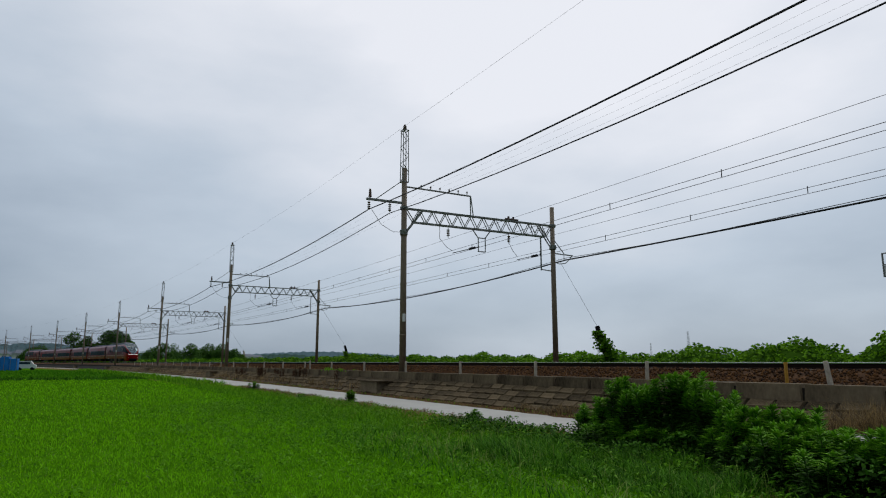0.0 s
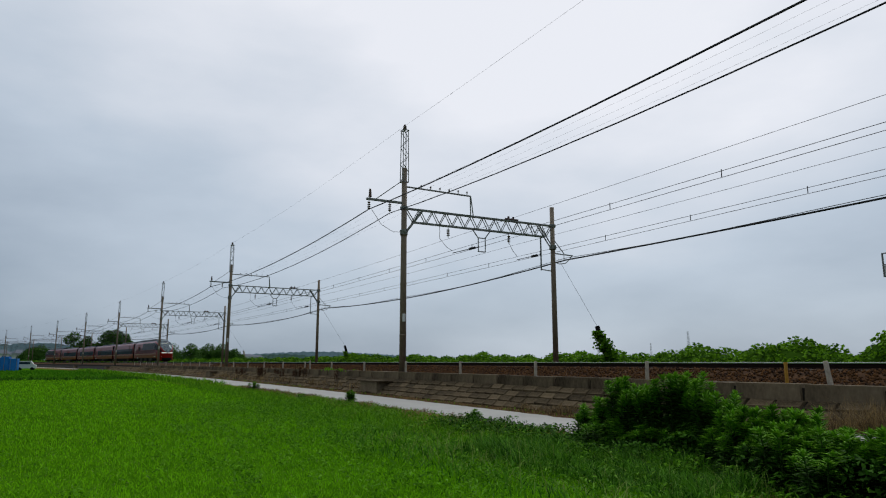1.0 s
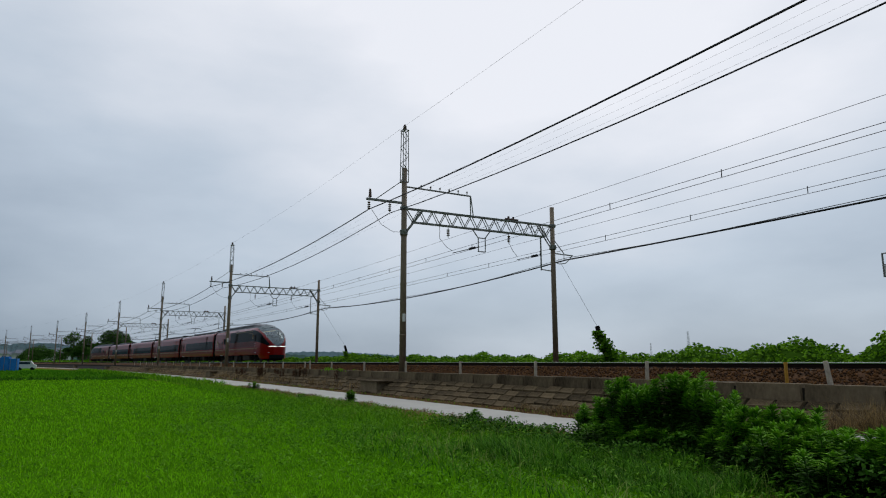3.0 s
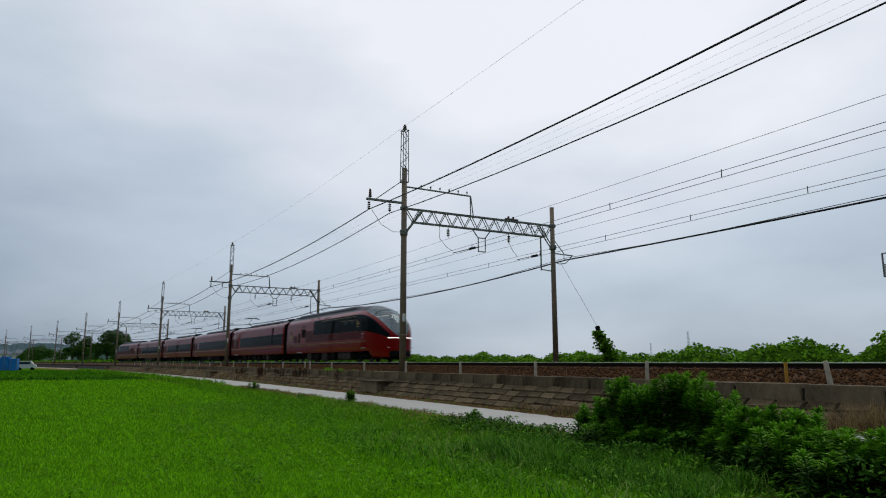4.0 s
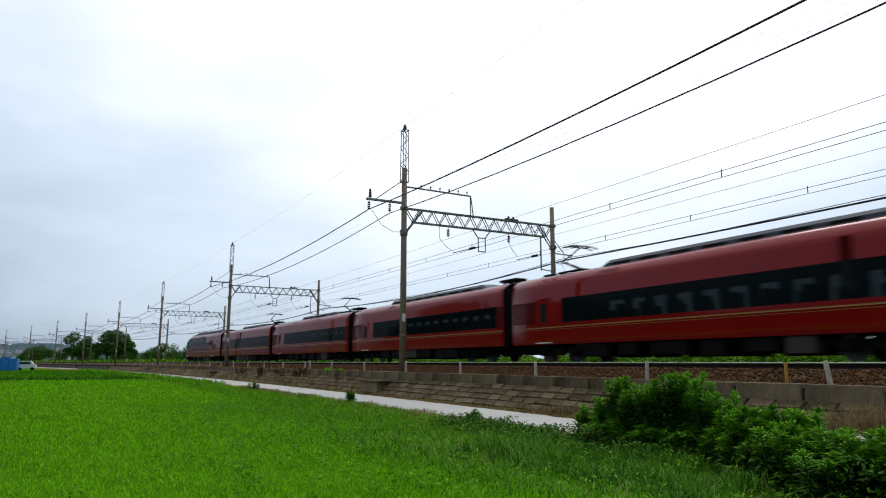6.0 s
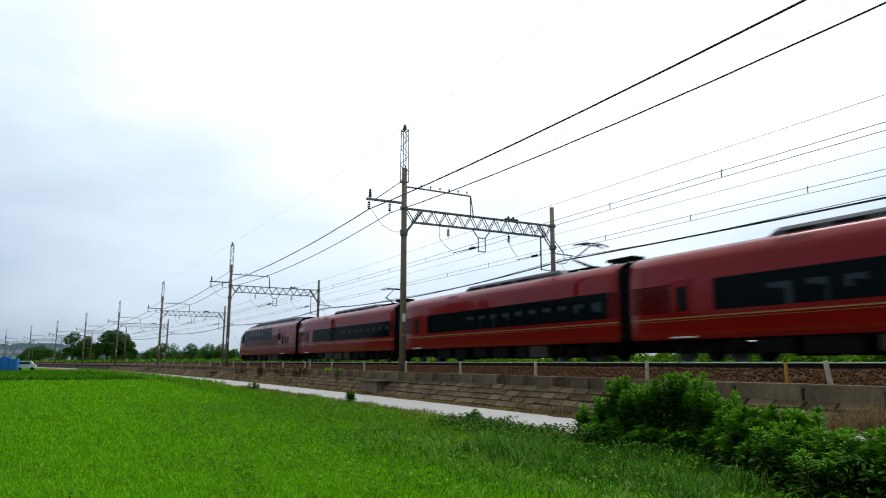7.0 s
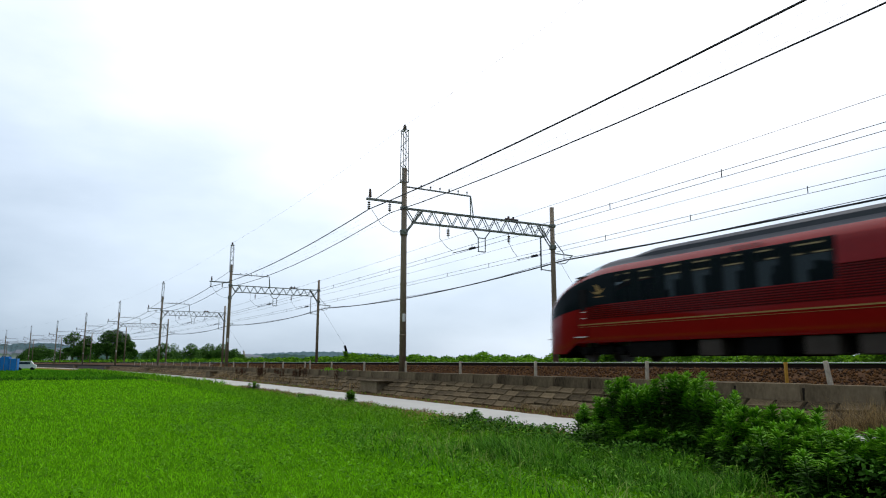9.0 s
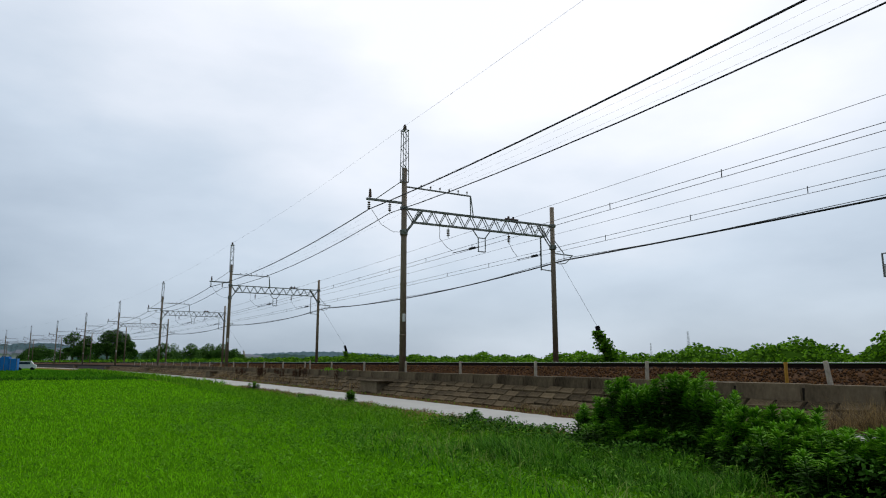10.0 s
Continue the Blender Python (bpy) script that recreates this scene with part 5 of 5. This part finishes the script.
for s in PORTAL_S[1:6]:
    ob = thing("mast_foundation", "weathered concrete box with slab lid in the wall below a mast", "foundation", "mast foundations", line_pose(s - 0.3, 11.95, 0.0))
    part("block", box(bmesh.new(), -0.95, 0.95, -0.42, 0.6, 0.15, 0.74, 0.02), M_BOXCON, ob)
    part("lid", box(bmesh.new(), -1.05, 1.15, -0.50, 0.7, 0.74, 0.80, 0.015), M_COPING, ob, "stained concrete slab lid")
# sign frame on a post across the tracks
ob = thing("trackside_sign", "pale sign in a thin steel frame on a trackside post", "sign", "", Matrix.Translation((-11.55, 23.0, 0.2)))
part("post", rod(bmesh.new(), (0, 0, 0), (0, 0, 5.0), 0.05, 8), M_GALV, ob)
bm = bmesh.new()
for z in (4.17, 4.55, 4.93):
    rod(bm, (-0.70, 0, z), (0.0, 0, z), 0.022, 5)
rod(bm, (-0.70, 0, 4.15), (-0.70, 0, 4.95), 0.03, 5)
part("frame", bm, M_GALV, ob)
part("panel", box(bmesh.new(), -0.66, -0.05, -0.012, 0.012, 4.2, 4.52), M_WHITEPART, ob)
ob = thing("concrete_slab", "low pale concrete slab beside the lane", "slab", "", line_pose(-6.4, 10.9, 0.18))
part("slab", box(bmesh.new(), -2.6, 3.2, -0.5, 0.45, 0, 0.28, 0.02), M_ROAD, ob)

# leaning anchor poles with their stays
for k, leafy in ((1, 1.0), (2, 0.5), (3, 0.25)):
    s = PORTAL_S[k]
    ob = thing("anchor_pole", "short leaning anchor pole overgrown with vines" if k == 1 else "short leaning anchor pole beside the vines", "pole", "anchor poles", line_pose(s, 25.5, 0.0))
    top = Vector((-0.45, -0.25, 3.58)) if k == 1 else Vector((-0.55, -0.3, 3.3))
    part("pole", rod(bmesh.new(), (0.35, 0.35, 0), top, 0.15, 8, 0.13), M_BLACK if k < 3 else M_POST, ob)
    part("stay_wire", rod(bmesh.new(), top, (0, 22.3 - 25.5, 7.1), 0.008, 4), M_WIRE, ob)
    n = int(3200 * leafy)
    f = rng.random(n) ** 0.8
    p = np.stack([top.x * f + rng.normal(0, 0.34, n) * (1.5 - f) + 0.4 * np.sin(f * 3.1) + 0.9 * (1 - f) ** 2, 0.3 + (top.y - 0.3) * f + rng.normal(0, 0.2, n) * (1.3 - f), f * (3.3 if k == 1 else 2.7)], 1)
    v, fc = leaf_quads(p, 0.15, 0.3, 0.8)
    part("vine", mesh_from(v, fc, M_VINE), M_VINE, ob, "green climbing vine")


def pylon(x, y, h):
    ob = thing("transmission_pylon", "distant grey lattice transmission pylon", "pylon", "distant pylons", Matrix.Translation((x, y, 0)))
    bm = bmesh.new()
    for i in range(4):
        a = math.pi / 4 + i * math.pi / 2
        rod(bm, (h * 0.08 * math.cos(a), h * 0.08 * math.sin(a), 0), (h * 0.015 * math.cos(a), h * 0.015 * math.sin(a), h), 0.09, 4)
    for j in range(7):
        z0, z1 = h * j / 7, h * (j + 1) / 7
        for i in range(4):
            a, b = math.pi / 4 + i * math.pi / 2, math.pi / 4 + (i + 1) * math.pi / 2
            w0, w1 = h * (0.08 - 0.065 * j / 7), h * (0.08 - 0.065 * (j + 1) / 7)
            rod(bm, (w0 * math.cos(a), w0 * math.sin(a), z0), (w1 * math.cos(b), w1 * math.sin(b), z1), 0.05, 4)
    part("tower", bm, M_GALV, ob)
    for f in (0.7, 0.82, 0.94):
        part("cross_arm", rod(bmesh.new(), (-h * 0.1, h * 0.06, h * f), (h * 0.1, -h * 0.06, h * f), 0.13, 4), M_GALV, ob)


for b, reach, h in ((0.8425, 760, 34), (0.792, 900, 26), (0.719, 950, 25), (0.735, 980, 19), (0.70, 1000, 14)):
    pylon(-reach * math.cos(b), reach * math.sin(b), h)

# ---- far end of the field ----
M_BLUE = material("blue_plastic_sheet", (0.02, 0.17, 0.52), 0.6, 0, 0.3, 0.6, 5, bump=0.5, spec=0.1)
M_WHITEWALL = material("white_house_wall", (0.60, 0.61, 0.60), 0.8, 0, 0.12, 0.5, 6)
M_TILE = material("grey_blue_roof_tile", (0.13, 0.15, 0.18), 0.7, 0, 0.25, 0.8, 8)
M_PANE = material("dark_window_pane", (0.03, 0.04, 0.05), 0.15, 0, 0.2)

x, y = at_bearing(-0.0985, 152)
ob = thing("blue_shed", "low field shed covered with bright blue plastic sheets", "shed", "", Matrix.Translation((x, y, 0)) @ Matrix.Rotation(-0.05, 4, "Z"))
for j in range(6):
    bm = bmesh.new()
    y0 = -3.6 + j * 1.35
    box(bm, -1.5, 1.5 + 0.12 * (j % 2), y0, y0 + 1.32, 0, 2.45 + 0.2 * math.sin(j * 2.1), 0.08)
    part("sheet_panel", bm, M_BLUE, ob)
for j in range(9):
    bm = bmesh.new()
    rod(bm, (1.62, -3.6 + j, 0), (1.62, -3.6 + j, 2.6), 0.04, 5)
    part("frame_pipe", bm, M_GALV, ob)

# van shape stands in for an unclear white-topped object at the field edge
x, y = at_bearing(-0.060, 156)
ob = thing("parked_van", "small white van shape standing in for an unclear object at the field edge", "van", "", Matrix.Translation((x, y, 0.05)) @ Matrix.Rotation(math.pi / 2 - 0.1, 4, "Z"))
bm = bmesh.new()
prof = ((-1.65, 0.35), (-1.65, 1.75), (0.75, 1.8), (1.25, 1.15), (1.68, 1.0), (1.68, 0.35))
la, lb = [bm.verts.new((a, -0.7, b)) for a, b in prof], [bm.verts.new((a, 0.7, b)) for a, b in prof]
bm.faces.new(la)
bm.faces.new(lb[::-1])
for i in range(6):
    bm.faces.new((la[i], lb[i], lb[(i + 1) % 6], la[(i + 1) % 6]))
part("body", bm, M_WHITEWALL, ob, "white van body")
for q in (-1, 1):
    part("window", box(bmesh.new(), -1.3, 0.7, q * 0.705 - 0.01, q * 0.705 + 0.01, 1.15, 1.6), M_PANE, ob)
    for dx in (-1.1, 1.1):
        part("wheel", rod(bmesh.new(), (dx, q * 0.55, 0.3), (dx, q * 0.72, 0.3), 0.3, 12), M_BLACK, ob)


def house(x, y, w, d, h, turn):
    ob = thing("house", "distant pale house with a grey tiled roof", "house", "houses of the far village", Matrix.Translation((x, y, 0)) @ Matrix.Rotation(turn, 4, "Z"))
    part("wall", box(bmesh.new(), -d / 2, d / 2, -w / 2, w / 2, 0, h), M_WHITEWALL, ob)
    bm = bmesh.new()
    e = 0.6
    a = [bm.verts.new((sx * (d / 2 + e), sy * (w / 2 + e), h)) for sx, sy in ((-1, -1), (1, -1), (1, 1), (-1, 1))]
    r = [bm.verts.new((0, sy * (w / 2 - 1.0), h + 2.0)) for sy in (-1, 1)]
    bm.faces.new((a[0], a[1], r[0]))
    bm.faces.new((a[2], a[3], r[1]))
    bm.faces.new((a[1], a[2], r[1], r[0]))
    bm.faces.new((a[3], a[0], r[0], r[1]))
    bm.faces.new(a[::-1])
    part("roof", bm, M_TILE, ob, "grey tiled hip roof")
    for sy in (-0.28, 0.05, 0.3):
        for z in (1.0, 3.7):
            if z + 1.2 < h:
                part("window", box(bmesh.new(), d / 2 - 0.02, d / 2 + 0.03, w * sy - 0.7, w * sy + 0.7, z, z + 1.2), M_PANE, ob)


for q, reach, w, h, turn in ((-0.095, 420, 12, 6, 0.2), (-0.078, 460, 10, 5.6, -0.1), (-0.064, 410, 9, 6, 0.3), (-0.052, 480, 14, 7, 0.1), (-0.041, 440, 9, 5.5, -0.2),
                             (-0.030, 430, 11, 6, 0.15), (-0.022, 470, 9, 8, 0.0), (0.21, 560, 14, 6, 0.4), (0.225, 580, 10, 5.5, 0.2)):
    x, y = at_bearing(q, reach)
    house(x, y, w, 8, h, turn)

# ---- pieces of the setting: ballast stones, coping blocks, wall blocks ----


def ballast_stones(n):
    s = rng.uniform(-75, 2, n)
    d = 12.95 + 1.6 * rng.random(n)
    z = np.interp(d, [12.8, 13.3, 13.75, 14.25, 14.6], [1.03, 1.11, 1.21, 1.39, 1.43])
    c = line_points(s, d, 0.0)
    c[:, 2] = z + 0.005
    octa = np.array([(1, 0, 0), (-1, 0, 0), (0, 1, 0), (0, -1, 0), (0, 0, 1), (0, 0, -1)], float)
    size = rng.uniform(0.02, 0.05, (n, 1, 1))
    v = octa[None] * rng.uniform(0.6, 1.3, (n, 6, 3)) * size
    a = rng.uniform(0, math.tau, n)
    ca, sa = np.cos(a)[:, None], np.sin(a)[:, None]
    w = np.stack([v[..., 0] * ca - v[..., 1] * sa, v[..., 0] * sa + v[..., 1] * ca, v[..., 2]], 2) + c[:, None]
    f = np.array([(0, 2, 4), (2, 1, 4), (1, 3, 4), (3, 0, 4), (2, 0, 5), (1, 2, 5), (3, 1, 5), (0, 3, 5)])
    stuff("ballast_stones", w.reshape(-1, 3), (f[None] + np.arange(n)[:, None, None] * 6).reshape(-1, 3), M_PEBBLE, "loose rust-brown ballast stones", "gravel")


ballast_stones(26000)


def block_mesh(lx, ly, lz, seed, bevel):
    rd = random.Random(seed)
    bm = box(bmesh.new(), -lx / 2, lx / 2, -ly / 2, ly / 2, 0, lz)
    for v in bm.verts:
        if v.co.z > 0:
            v.co.x -= math.copysign(bevel, v.co.x)
            v.co.y -= math.copysign(bevel, v.co.y)
            v.co.z += rd.uniform(-0.012, 0.012)
        v.co.x += rd.uniform(-0.012, 0.012)
        v.co.y += rd.uniform(-0.008, 0.008)
    return bm


COPING_MESHES = [finish(block_mesh(1.49, 0.52, 0.32, 3 + i, 0.03), M_COPING) for i in range(4)]
STONE_MESHES = [finish(block_mesh(0.60, 0.268, 0.075, 20 + i, 0.022), M_STONE) for i in range(6)]
for i in range(70):
    s = -3.0 - 1.56 * i + 0.1
    o = part("coping_block", COPING_MESHES[i % 4], M_COPING, wall)
    o.matrix_world = line_pose(s, 12.66 + rw.uniform(-0.012, 0.012), 0.85) @ pose(0, 0, 0, 0, rw.uniform(-0.3, 0.3), rw.uniform(-0.3, 0.3))
SLOPE = math.atan2(0.64, 0.96)
far_bm = bmesh.new()
for course in range(4):
    f = (course + 0.5) / 4
    for i in range(220):
        s = -3.0 - 0.62 * i - 0.05 * math.sin(course * 2.3 + i * 0.7)
        m = line_pose(s, 11.5 + 0.96 * f, 0.2 + 0.64 * f) @ Matrix.Rotation(SLOPE, 4, "X") @ Matrix.Translation((0, 0, rw.uniform(-0.03, 0.005)))
        if i < 72:
            o = part("wall_block", STONE_MESHES[rw.randrange(6)], M_STONE, wall)
            o.matrix_world = m
        else:
            n0 = len(far_bm.verts)
            box(far_bm, -0.3, 0.3, -0.132, 0.132, 0, 0.07)
            far_bm.verts.ensure_lookup_table()
            for v in far_bm.verts[n0:]:
                v.co = m @ v.co
rest = part("wall_blocks_far", far_bm, M_STONEFAR, wall)
tagged(rest, kind="stuff")


motions()
